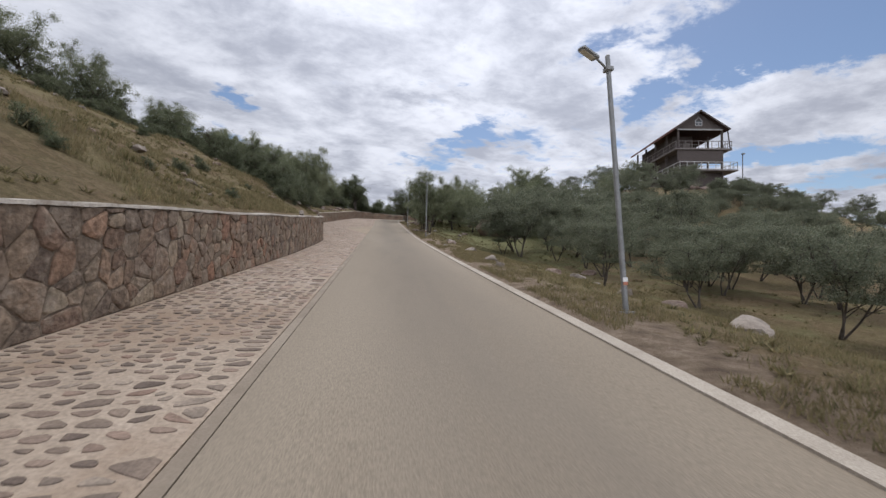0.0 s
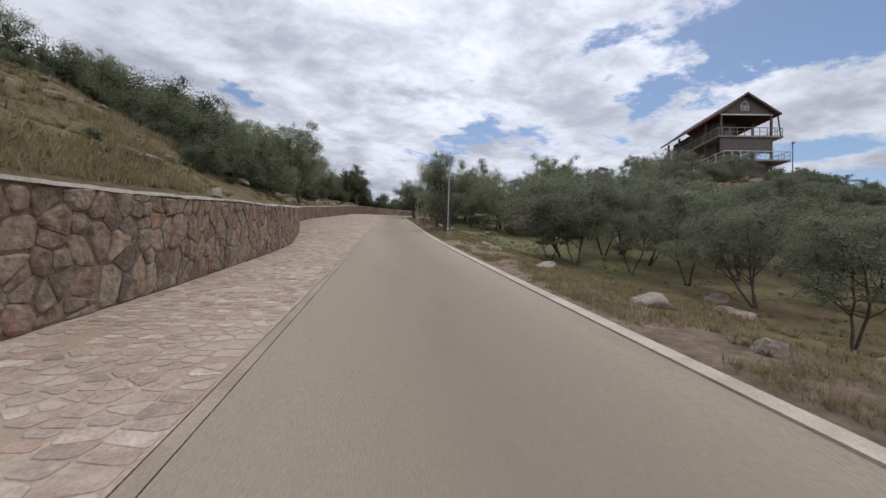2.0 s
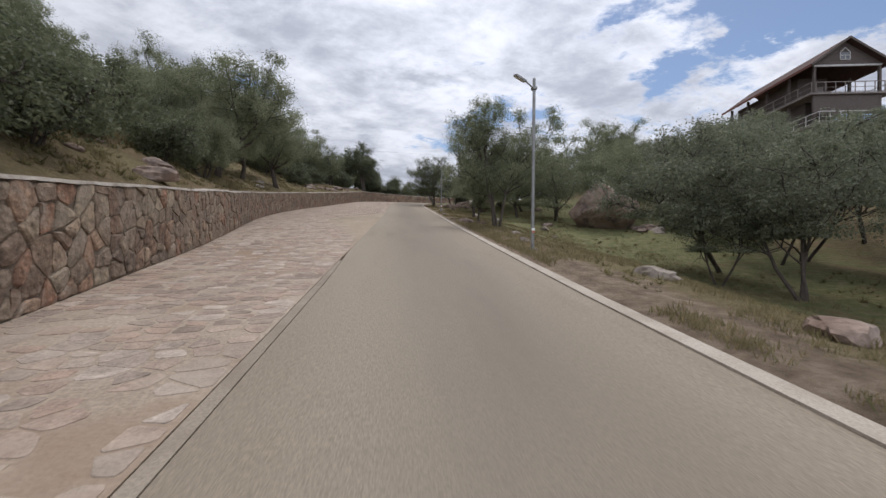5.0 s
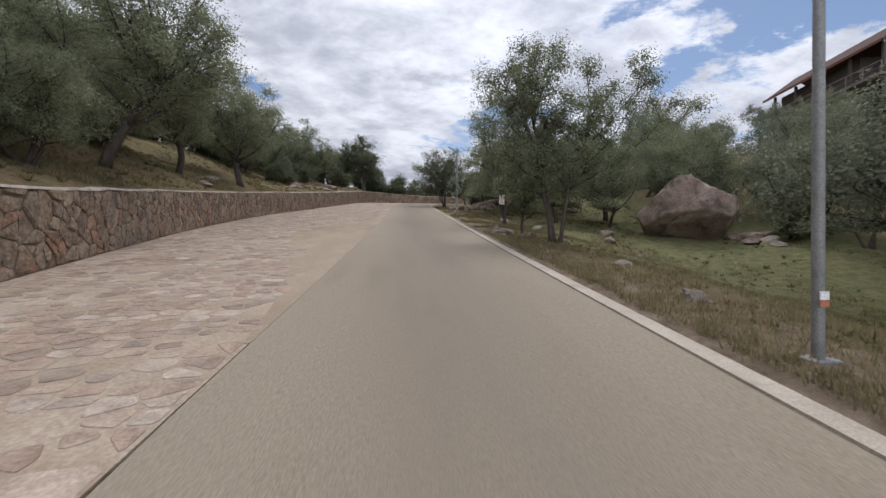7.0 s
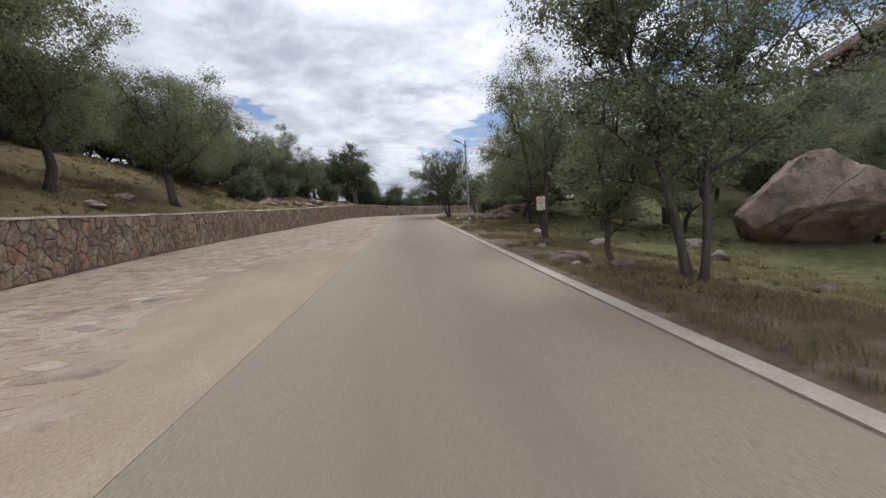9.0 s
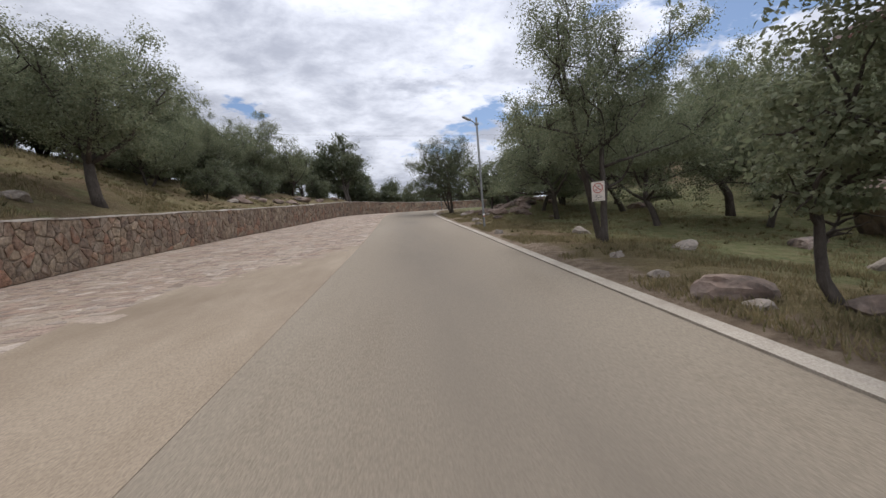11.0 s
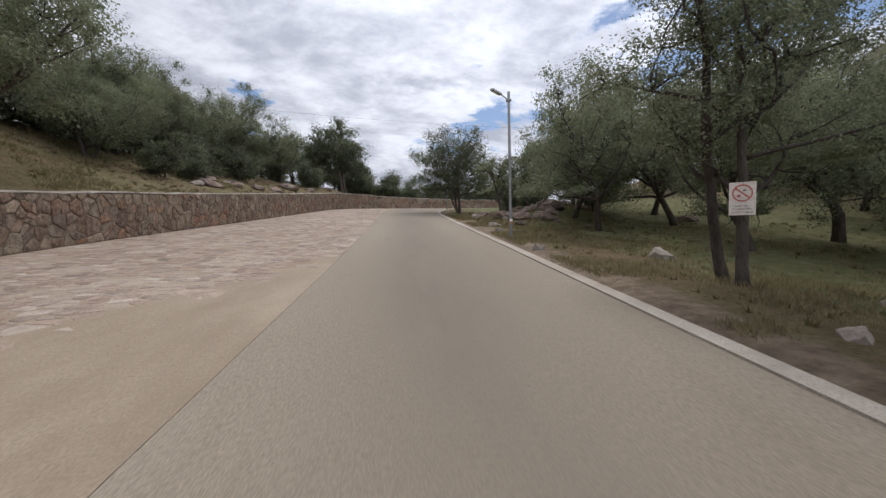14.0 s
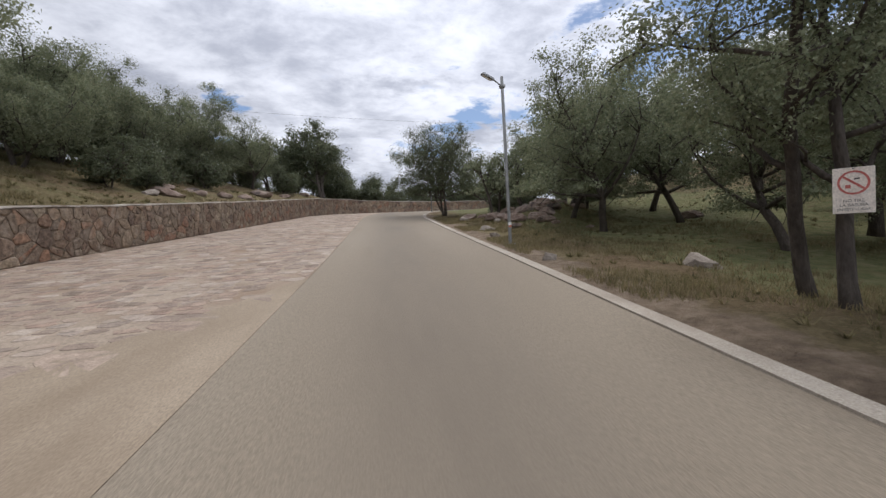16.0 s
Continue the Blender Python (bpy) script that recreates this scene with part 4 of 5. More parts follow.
BUSHES_BY_ROCKS = [(-9.4, 66.2), (-10.2, 67.6), (-9.2, 71.9), (-10.4, 73.6), (-8.8, 79.2), (-9.6, 64.2), (-15.2, 70.2), (-14.2, 74.4), (-16.4, 76.2), (-13.6, 80.4), (-12.0, 83.2), (-18.0, 72.6), (-14.4, 65.2), (-13.2, 69.6)]
for i, (x, y) in enumerate(BUSHES_BY_ROCKS + BUSHES_ON_SLOPE + BUSHES_ABOVE_WALL + BUSHES_BESIDE_ROAD):
    plant(BUSH, x, y, (i * 61) % 360, 0.75 + 0.7 * ((i * 29) % 10) / 10)
scatter = random.Random(9)
crest = random.Random(31)
for i in range(30):
    y = crest.uniform(49, 67)
    plant(BUSH, crest.uniform(-24, -14.5), y, crest.uniform(0, 360), crest.uniform(1.0, 1.7), -0.05)
for i in range(44):
    y = crest.uniform(15, 37)
    plant(BUSH, wall_x(y) - crest.uniform(9, 21) * lerp(y, [15, 37], [1.0, 0.7]), y, crest.uniform(0, 360), crest.uniform(0.24, 0.52), -0.05)
for i in range(46):
    y = scatter.uniform(7, 33)
    x = wall_x(y) - scatter.uniform(0.9, 17)
    plant(BUSH, x, y, scatter.uniform(0, 360), scatter.uniform(0.12, 0.28), -0.04)
t = build_tree("bush", "tall dark bush hanging over the wall", "bush", 42, 2.3, 1.5, 5, 0.08, 0.05, 11000, 0.075, M_DARKLEAF, 15, 0.95, (0, 0), 0.45, thin=True)
plant(t, -4.85, 25.7, 0, 0.85, first=True)
for x, y, a, k in ((-6.0, 26.9, 80, 1.1), (-4.7, 27.3, 20, 0.95), (-5.1, 29.2, 160, 1.0), (-7.2, 29.6, 240, 1.25), (-6.4, 31.4, 320, 1.05), (-8.8, 30.0, 40, 1.2), (-8.2, 34.2, 110, 1.1), (-10.4, 33.8, 190, 1.25),
                   (-4.5, 20.6, 30, 0.5), (-4.7, 21.9, 200, 0.75), (-5.6, 22.6, 100, 0.9), (-4.6, 23.6, 300, 0.9), (-6.6, 23.8, 60, 1.1), (-5.4, 24.6, 150, 1.0), (-7.8, 25.4, 10, 1.25), (-9.4, 27.0, 270, 1.3), (-4.5, 25.0, 220, 0.85), (-6.2, 25.6, 340, 1.15), (-8.6, 28.4, 120, 1.25)):
    plant(t, x, y, a, k * 0.8)


# ---- rocks ----
def rock_mesh(name, seed, size, mat, cuts=3, lump=0.28, detail=3, planes=None):
    """A weathered rock: a ball squared by cuts, with lumps and pits."""
    rng = np.random.default_rng(seed)
    bm = bmesh.new()
    bmesh.ops.create_icosphere(bm, subdivisions=detail, radius=1.0)
    planes = planes or [(Vector(rng.normal(size=3)).normalized(), 0.45 + 0.35 * rng.random()) for _ in range(cuts + 6)]
    for v in bm.verts:
        for n, d in planes:
            over = v.co.dot(n) - d
            if over > 0:
                v.co -= n * over * 0.95
        q = v.co * 1.3 + Vector((seed, 0, 0))
        v.co += v.co.normalized() * (lump * 0.40 * noise.noise(q) + lump * 0.26 * noise.noise(q * 3.1) + lump * 0.14 * noise.noise(q * 7))
        v.co.x, v.co.y, v.co.z = v.co.x * size[0], v.co.y * size[1], v.co.z * size[2]
    me = bpy.data.meshes.new(name)
    bm.to_mesh(me)
    bm.free()
    me.materials.append(mat)
    me.polygons.foreach_set("use_smooth", [True] * len(me.polygons))
    me.set_sharp_from_angle(angle=0.5)
    return me


BOULDER_FACES = (((-0.80, -0.05, 0.60), 0.68), ((-1, -0.1, 0.0), 0.97), ((1, -0.15, 0.0), 0.98), ((0.06, 0.0, 1), 0.94), ((-0.9, -0.1, -0.42), 0.98), ((0.90, -0.1, -0.42), 0.93),
                 ((0.1, -1, 0.12), 0.78), ((0.62, -0.78, 0.1), 0.86), ((-0.6, -0.8, 0.1), 0.88), ((0.16, -0.66, -0.74), 0.62), ((0, 0, -1), 0.95))
HIGH_LOBE = (((0.75, 0.0, 0.66), 0.71),)
LOW_LOBE = (((0.50, 0.0, 0.87), 0.72), ((0.0, 0.1, 1.0), 0.56))


def half_boulder(seed, size, n, d, keep, more=()):
    """One side of the split boulder: a squared block dressed by faces, weathered, then cut by the crack's plane."""
    bm = bmesh.new()
    bmesh.ops.create_icosphere(bm, subdivisions=5, radius=1.0)
    faces = [(Vector(a).normalized(), b) for a, b in BOULDER_FACES + tuple(more)]
    for v in bm.verts:
        q = v.co.normalized()
        v.co = q / (abs(q.x) ** 5 + abs(q.y) ** 5 + abs(q.z) ** 5) ** 0.2
        for f, b in faces:
            over = v.co.dot(f) - b
            if over > 0:
                v.co -= f * over * 0.96
        q = v.co * 1.5 + Vector((seed, 0, 0))
        v.co += v.co.normalized() * (0.055 * noise.noise(q) + 0.04 * noise.noise(q * 2.7) + 0.022 * noise.noise(q * 6) + 0.012 * noise.noise(q * 13))
        v.co.x, v.co.y, v.co.z = v.co.x * size[0], v.co.y * size[1], v.co.z * size[2]
    def waver(p):
        return Vector(n) * (0.16 * noise.noise(p * 0.9 + Vector((3, 1, 0))) + 0.05 * noise.noise(p * 3.2))

    for v in bm.verts:
        v.co += waver(v.co)
    g = list(bm.verts) + list(bm.edges) + list(bm.faces)
    r = bmesh.ops.bisect_plane(bm, geom=g, plane_co=Vector(n) * d, plane_no=Vector(n) * keep, clear_outer=True)
    for v in bm.verts:
        v.co -= waver(v.co)
    edges = [e for e in r["geom_cut"] if isinstance(e, bmesh.types.BMEdge)]
    bmesh.ops.edgeloop_fill(bm, edges=edges)
    return bm


boulder = tagged(new("boulder"), "huge pinkish boulder split by a slanting crack", "boulder")
boulder.matrix_basis = pose(13.6, 49.0, 6.38, 0, 0, -36)
crack = Vector((0.71, 0.08, -0.70)).normalized()
for d, keep, more in ((-0.010, 1, HIGH_LOBE), (0.010, -1, LOW_LOBE)):
    half = part("rock_half", half_boulder(5, (2.08, 1.7, 1.58), crack, d, keep, more), M_ROCK, boulder, smooth=True)
    half.data.set_sharp_from_angle(angle=0.7)

ROCKS = [rock_mesh("rock", 50 + i, s, m, 3, 0.42, 3) for i, (s, m) in enumerate((((0.45, 0.35, 0.24), M_PALEROCK), ((0.6, 0.5, 0.3), M_ROCK), ((0.3, 0.26, 0.2), M_PALEROCK), ((1.1, 0.8, 0.55), M_ROCK)))]
ROCK_LABELS = ["small pale rock lying in the grass", "weathered pinkish rock half sunk in the ground", "small pale stone in the grass", "large weathered rock on the slope"]


def lay_rock(kind, x, y, turn, k=1.0, sink=0.3, group=""):
    ob = new("rock", ROCKS[kind])
    size = (0.24, 0.3, 0.2, 0.55)[kind] * k
    ob.matrix_basis = pose(x, y, ground_at(x, y) + size * (1 - 2 * sink) * 0.35, 5 * math.sin(turn), 7 * math.cos(turn), turn) @ Matrix.Diagonal((k, k, k * 0.8, 1))
    return tagged(ob, ROCK_LABELS[kind], "rock", group)


ROCKS_ON_LAWN = [(1, 3.85, 45.1, 0.85), (0, 3.85, 46.3, 0.45), (1, 4.5, 44.1, 0.6), (0, 3.75, 44.6, 0.4), (0, 6.5, 49.4, 0.8), (2, 4.3, 48.2, 0.7), (0, 6.0, 53.4, 1.0),
                 (3, 6.9, 65.4, 0.55), (3, 8.2, 66.2, 0.6), (3, 7.6, 64.0, 0.5), (1, 6.1, 63.8, 1.1), (1, 5.6, 65.2, 1.2), (3, 7.4, 68.4, 0.6), (1, 5.3, 69.2, 1.0), (0, 4.6, 67.4, 1.0),
                 (0, 4.4, 62.0, 0.8), (2, 4.0, 59.6, 0.9), (2, 3.7, 54.6, 0.8), (1, 15.6, 48.4, 1.0), (0, 16.4, 47.4, 1.2), (1, 15.2, 46.9, 0.8), (1, 16.3, 48.3, 1.2), (3, 17.3, 48.6, 0.6), (0, 15.9, 46.4, 0.9)]
ROCKS_ON_VERGE = [(1, 10.2, 50.2, 0.9), (0, 9.2, 47.8, 1.0), (2, 8.4, 44.0, 1.0), (0, 4.5, 20.6, 0.9), (2, 3.7, 23.6, 0.8), (1, 4.6, 26.4, 0.7), (0, 5.2, 30.4, 1.1), (2, 4.1, 35.4, 0.9),
                  (0, 4.6, 38.2, 0.6), (1, 9.5, 12.4, 1.0), (0, 8.2, 15.2, 0.9), (2, 6.0, 9.6, 1.0), (0, 6.4, 6.4, 1.2), (1, 7.5, 17.4, 0.9), (0, 10.4, 20.8, 1.2), (3, 12.5, 23.6, 0.6),
                  (2, 3.9, 13.2, 0.9), (0, 4.2, 15.6, 0.9), (1, 14, 63.5, 1.2), (3, -8.6, 66.2, 0.7)]
ROCKS_ABOVE_WALL = [(0, -8.4, 64.6, 0.9), (1, -8.9, 66.8, 0.9), (3, -8.1, 68.2, 0.5), (3, -8.9, 69.1, 0.55), (1, -7.6, 69.9, 0.9), (3, -7.1, 72.2, 0.6), (3, -7.2, 75.2, 0.75), (0, -9.2, 52.4, 1.0),
                    (1, -6.3, 78.4, 0.9), (0, -8.4, 49.8, 1.0), (1, -5.6, 82.0, 0.8), (1, -4.9, 31.8, 0.9), (0, -4.4, 23.2, 0.7), (3, -5.7, 33.6, 0.5), (1, -9.8, 28.6, 1.0),
                    (3, -13.4, 22.0, 0.26), (1, -11.2, 17.8, 0.55), (1, -8.2, 15.2, 0.5), (3, -16.2, 27.4, 0.3), (1, -7.2, 19.6, 0.8), (0, -6.0, 11.4, 1.0)]
ROCKS_ON_HILL = [(3, -10.6, 12.8, 0.2), (1, -13.2, 15.4, 0.5), (3, -18.4, 23.6, 0.28), (3, 60, 73.4, 2.0), (3, 64, 73.6, 1.8), (3, 68, 74.6, 2.1), (3, 72, 76, 1.8), (3, 57, 75, 1.8)]
for i, (kind, x, y, k) in enumerate(ROCKS_ON_LAWN + ROCKS_ON_VERGE + ROCKS_ABOVE_WALL + ROCKS_ON_HILL):
    lay_rock(kind, x, y, i * 47.0, k * (0.55 if x < -5.5 and y < 32 else 1.0))

for i in range(130):
    y = scatter.uniform(5, 34)
    lay_rock((1, 0, 1, 2)[i % 4], wall_x(y) - scatter.uniform(0.8, 16), y, scatter.uniform(0, 360), scatter.uniform(0.2, 0.55) ** 1.3 + 0.05, 0.45)

rubble = random.Random(17)
for i in range(46):
    x, y = 5.4 + abs(rubble.gauss(1.6, 1.3)), rubble.gauss(65.2, 1.9)
    lay_rock((1, 1, 0, 1, 2)[i % 5], x, y, rubble.uniform(0, 360), rubble.uniform(0.35, 0.95), 0.3)
for s, k in ((58.2, 0.56), (64.2, 0.3)):
    p = on_wall(s, wall_top(s) + 0.05, -0.2)
    ob = new("rock", ROCKS[2])
    ob.matrix_basis = pose(p.x, p.y, p.z + 0.16 * k / 0.5 * 0.5, 0, 0, s * 30) @ Matrix.Diagonal((k, k, k * 1.3, 1))
    tagged(ob, "round pale stone set on the wall's coping", "rock")


# ---- street lamps ----
def build_lamp(x, y, tall, turn, foot, lean=(0.0, 0.0)):
    """A galvanised tube with a short arm and a flat lamp head."""
    top = tagged(new("street_lamp"), "slim galvanised street lamp with a flat grey head", "street lamp", "street lamps along the road")
    top.matrix_basis = pose(x, y, foot, lean[1], lean[0], turn)
    tube("pole", [(0, 0, -0.4), (0, 0, 0), (0, 0, tall * 0.5), (0, 0, tall - 0.02), (0, 0, tall)], [0.047, 0.046, 0.043, 0.04, 0.03], M_STEEL, top, 14)
    bm = box((-0.11, -0.11, -0.06), (0.11, 0.11, 0.02), 0.01)
    part("base_plate", bm, M_STEEL, top)
    tube("arm", [(-0.03, 0, tall - 0.27), (-0.10, -0.02, tall - 0.21), (-0.20, -0.05, tall - 0.15), (-0.29, -0.08, tall - 0.11)], [0.02, 0.02, 0.02, 0.02], M_STEEL, top, 8)
    part("clamp", box((-0.07, -0.07, tall - 0.31), (0.07, 0.07, tall - 0.23), 0.012), M_STEEL, top)
    bm = bmesh.new()
    add_box(bm, (-0.36, -0.11, -0.035), (0.0, 0.11, 0.035), 0.02)
    for v in bm.verts:
        if v.co.z > 0:
            v.co.y *= 0.8
    m = Matrix.Translation((-0.25, -0.07, tall - 0.13)) @ pose(0, 0, 0, 18, 22, 14)
    bmesh.ops.transform(bm, matrix=m, verts=bm.verts)
    head = part("lamp_head", bm, M_HEAD, top)
    bm = bmesh.new()
    add_box(bm, (-0.33, -0.08, -0.045), (-0.06, 0.08, -0.036), 0.003)
    bmesh.ops.transform(bm, matrix=m, verts=bm.verts)
    part("lens", bm, M_LENS, head, "milky lens under the head")
    part("tag", box((-0.04, -0.056, 0.50), (0.04, -0.048, 0.57), 0.0), M_TAG, top, "small white number tag")
    part("tag", box((-0.04, -0.056, 0.445), (0.04, -0.048, 0.495), 0.0), M_REDTAG, top, "small red tag")
    return top


build_lamp(4.02, 6.36, 4.5, 0, ground_z(4.02, 6.36), (-1.7, -5.2))
build_lamp(3.70, 33.43, 4.55, 0, ground_z(3.7, 33.43))
build_lamp(3.80, 57.43, 4.45, 0, ground_z(3.8, 57.43))
post = tagged(new("marker_post"), "slim grey steel post at the bend", "post")
post.matrix_basis = pose(4.5, 80, ground_z(4.5, 80))
tube("pole", [(0, 0, -0.3), (0, 0, 1.3), (0, 0, 2.55)], [0.045, 0.045, 0.04], M_STEEL, post, 10)
part("cap", box((-0.06, -0.06, 2.54), (0.06, 0.06, 2.6), 0.015), M_STEEL, post)

# a thin cable over the road
vs, fs = tube_data([(-34 + 4.6 * i, 66 + 1.0 * i, 16.6 - 1.2 * math.sin(math.pi * i / 12) - 0.05 * i) for i in range(13)], [0.005] * 13, 5)
cable = tagged(new("overhead_cable", mesh_of("overhead_cable", vs, fs, M_CABLE, True)), "thin black cable hanging high over the road", "cable")

# ---- the notice on the tree ----
SIGN_AT, SIGN_TURN = (5.06, 50.22, 6.86), 47.0
notice = tagged(new("notice_sign"), "cream notice with a red ban ring, fixed to a tree", "sign")
notice.matrix_basis = pose(*SIGN_AT, 0, 2, -SIGN_TURN)
SW, SH = 0.305, 0.45
part("board", box((-SW / 2, 0, -SH / 2), (SW / 2, 0.008, SH / 2), 0.002), M_SIGN, notice)
bm = bmesh.new()
n = 40
for k in range(n):
    a, b = 2 * math.pi * k / n, 2 * math.pi * (k + 1) / n
    q = [(math.cos(t) * r, -0.003, 0.075 + math.sin(t) * r) for t, r in ((a, 0.118), (b, 0.118), (b, 0.099), (a, 0.099))]
    bm.faces.new([bm.verts.new(v) for v in q])
part("ban_ring", bm, M_SIGNRED, notice, "faded red ring")
part("ban_bar", box((-0.106, -0.005, -0.010), (0.106, -0.003, 0.010), 0, pose(0, 0, 0.075, 0, 40, 0)), M_SIGNRED, notice, "faded red bar")
part("pictogram", box((0.02, -0.0045, 0.10), (0.06, -0.003, 0.115), 0, pose(0, 0, 0, 0, -8, 0)), M_SIGNBLACK, notice, "small black pictogram")
part("pictogram", box((-0.06, -0.0045, 0.02), (-0.02, -0.003, 0.055), 0), M_SIGNRED, notice, "faded bin pictogram")
part("nail", box((-0.008, -0.008, SH / 2 - 0.018), (0.008, 0.0, SH / 2 - 0.006), 0.002), M_STEEL, notice)


def lettering(text, size, z):
    cu = bpy.data.curves.new("lettering", "FONT")
    cu.body, cu.size, cu.align_x = text, size, "CENTER"
    tmp = bpy.data.objects.new("lettering", cu)
    scene.collection.objects.link(tmp)
    me = bpy.data.meshes.new_from_object(tmp.evaluated_get(bpy.context.evaluated_depsgraph_get()))
    bpy.data.objects.remove(tmp)
    me.transform(pose(0, -0.004, z, 90, 0, 0))
    me.materials.clear()
    me.materials.append(M_SIGNBLACK)
    ob = new("lettering", me)
    ob.parent = notice
    return ob


lettering("NO TIRE", 0.04, -0.115)
lettering("LA BASURA", 0.04, -0.157)
lettering("EN ESTE LUGAR", 0.034, -0.199)


# ---- the look-out house on the hill ----
def build_house():
    """Three open decks under a long gabled roof. x runs across the gable, y back along the ridge."""
    h = tagged(new("lookout_house"), "tall dark timber look-out house with railed decks", "house")
    h.matrix_basis = pose(60.3, 77.6, 22.3, 0, 0, -11.5)
    W, D, F1, F2, RIDGE = 9.2, 21.0, 4.6, 8.7, 12.2
    EAVE = F2
    # decks
    part("deck", box((-0.3, -1.6, -0.3), (W + 2.0, D, 0.0), 0.03), M_DECK, h)
    part("deck", box((-0.5, -0.4, F1 - 0.28), (W + 1.6, D, F1), 0.03), M_DECK, h)
    part("ceiling_beam", box((0.0, -0.1, F2 - 0.25), (W, 0.12, F2), 0.02), M_RAIL, h)
    # posts
    for x in (0.2, W - 0.2):
        for y in (0.1, 5.1, 10.2, 15.3, 20.2):
            part("post", beam((x, y, -3.2 if y < 1 else -0.2), (x, y, F2), 0.34, bevel=0.02), M_WOOD, h)
    part("post", beam((W + 1.4, 0.0, F1), (W + 0.9, 0.0, F2 - 0.3), 0.16), M_WOOD, h)
    for x in (1.6, 4.6, 7.6):
        part("stilt", beam((x, 1.0, -4.2), (x, 1.0, -0.3), 0.3), M_WOOD, h)
    # rooms set back under the roof
    for lo, hi, y0 in ((0.0, F1 - 0.28, 3.4), (F1, F2, 5.0)):
        part("room_wall", box((1.4, y0, lo), (W * 0.62, y0 + 0.18, hi)), M_WOOD, h)
        part("room_wall", box((1.4, y0 + 0.18, lo), (1.58, D - 0.5, hi)), M_WOOD, h)
        part("room_wall", box((W * 0.62 - 0.18, y0 + 0.18, lo), (W * 0.62, D - 0.5, hi)), M_WOOD, h)
        door = part("door", box((W * 0.40, y0 - 0.05, lo), (W * 0.42 + 1.2, y0 - 0.003, lo + 2.6)), M_DECK, h)
        part("handle", box((W * 0.42 + 1.0, y0 - 0.12, lo + 1.2), (W * 0.42 + 1.1, y0 - 0.055, lo + 1.4)), M_RAIL, door)
    part("lower_panel", box((0.4, -0.02, 1.5), (W - 0.4, 0.06, F1 - 0.3)), M_WOOD, h, "dark boarded panel below the upper deck")
    part("foundation", box((0.2, 0.6, -6.0), (W - 0.2, D, -0.31)), M_WOOD, h)
    # gable
    bm = bmesh.new()
    ring = [(-0.4, F2), (W + 0.4, F2), (W / 2 - 0.4, RIDGE - 0.15)]
    f = [bm.verts.new((x, 0.0, z)) for x, z in ring]
    b = [bm.verts.new((x, 0.18, z)) for x, z in ring]
    bm.faces.new(f)
    bm.faces.new(b[::-1])
    for i in range(3):
        bm.faces.new((f[i], b[i], b[(i + 1) % 3], f[(i + 1) % 3]))
    part("gable", bm, M_WOOD, h, "dark boarded gable")
    for i in range(9):
        z = F2 + 0.25 + i * 0.36
        half = (RIDGE - 0.3 - z) / (RIDGE - F2) * (W / 2 + 0.3)
        if half > 0.4:
            part("board", box((W / 2 - 0.2 - half, -0.035, z), (W / 2 - 0.2 + half, -0.003, z + 0.31)), M_WOOD, h)
    # roof sheets
    for side in (-1, 1):
        xe = -0.9 if side < 0 else W + 0.9
        xr = W / 2 - 0.4
        bm = bmesh.new()
        q = [(xe, F2 - 0.35), (xr, RIDGE), (xr, RIDGE + 0.16), (xe, F2 - 0.19)]
        a = [bm.verts.new((x, -0.9, z)) for x, z in q]
        c = [bm.verts.new((x, D + 0.6, z)) for x, z in q]
        bm.faces.new(a)
        bm.faces.new(c[::-1])
        for i in range(4):
            bm.faces.new((a[i], c[i], c[(i + 1) % 4], a[(i + 1) % 4]))
        part("roof", bm, M_ROOF, h, "red-brown roof slope")
    part("fascia", box((-0.99, -0.9, F2 - 0.5), (-0.905, D + 0.6, F2 - 0.12), 0.01), M_FASCIA, h, "red painted fascia board")
    for side in (-1, 1):
        xe = -0.9 if side < 0 else W + 0.9
        part("bargeboard", beam((xe, -0.98, F2 - 0.3), (W / 2 - 0.4, -0.98, RIDGE + 0.05), 0.12, 0.3), M_WOOD, h)
    # arched window
    cx = W / 2 - 0.35
    win = part("window", box((cx - 0.6, -0.06, F2 + 0.75), (cx + 0.6, -0.036, F2 + 1.75)), M_GLASS, h)
    for a, b in (((cx - 0.66, F2 + 0.7), (cx + 0.66, F2 + 0.7)), ((cx - 0.66, F2 + 0.7), (cx - 0.66, F2 + 1.75)), ((cx + 0.66, F2 + 0.7), (cx + 0.66, F2 + 1.75)), ((cx - 0.66, F2 + 1.3), (cx + 0.66, F2 + 1.3)),
                 ((cx - 0.66, F2 + 1.75), (cx, F2 + 2.4)), ((cx + 0.66, F2 + 1.75), (cx, F2 + 2.4)), ((cx, F2 + 0.7), (cx, F2 + 1.3))):
        part("window_frame", beam((a[0], -0.08, a[1]), (b[0], -0.08, b[1]), 0.1), M_RAIL, win)
    # rails
    def rail(a, b, tall, mat, step=1.3):
        r = new("railing")
        r.parent = h
        a, b = Vector(a), Vector(b)
        n = max(2, int((b - a).length / step))
        for z in (tall, tall * 0.5, 0.12):
            part("rail", beam(a + Vector((0, 0, z)), b + Vector((0, 0, z)), 0.10 if z == tall else 0.05), mat, r)
        for i in range(n + 1):
            p = a.lerp(b, i / n)
            part("baluster", beam(p, p + Vector((0, 0, tall)), 0.09), mat, r)

    rail((-0.2, -1.5, 0), (W + 1.9, -1.5, 0), 1.5, M_WHITERAIL)
    rail((W + 1.9, -1.5, 0), (W + 1.9, 4, 0), 1.5, M_RAIL)
    rail((-0.2, -1.5, 0), (-0.2, D, 0), 1.5, M_WHITERAIL, 2.4)
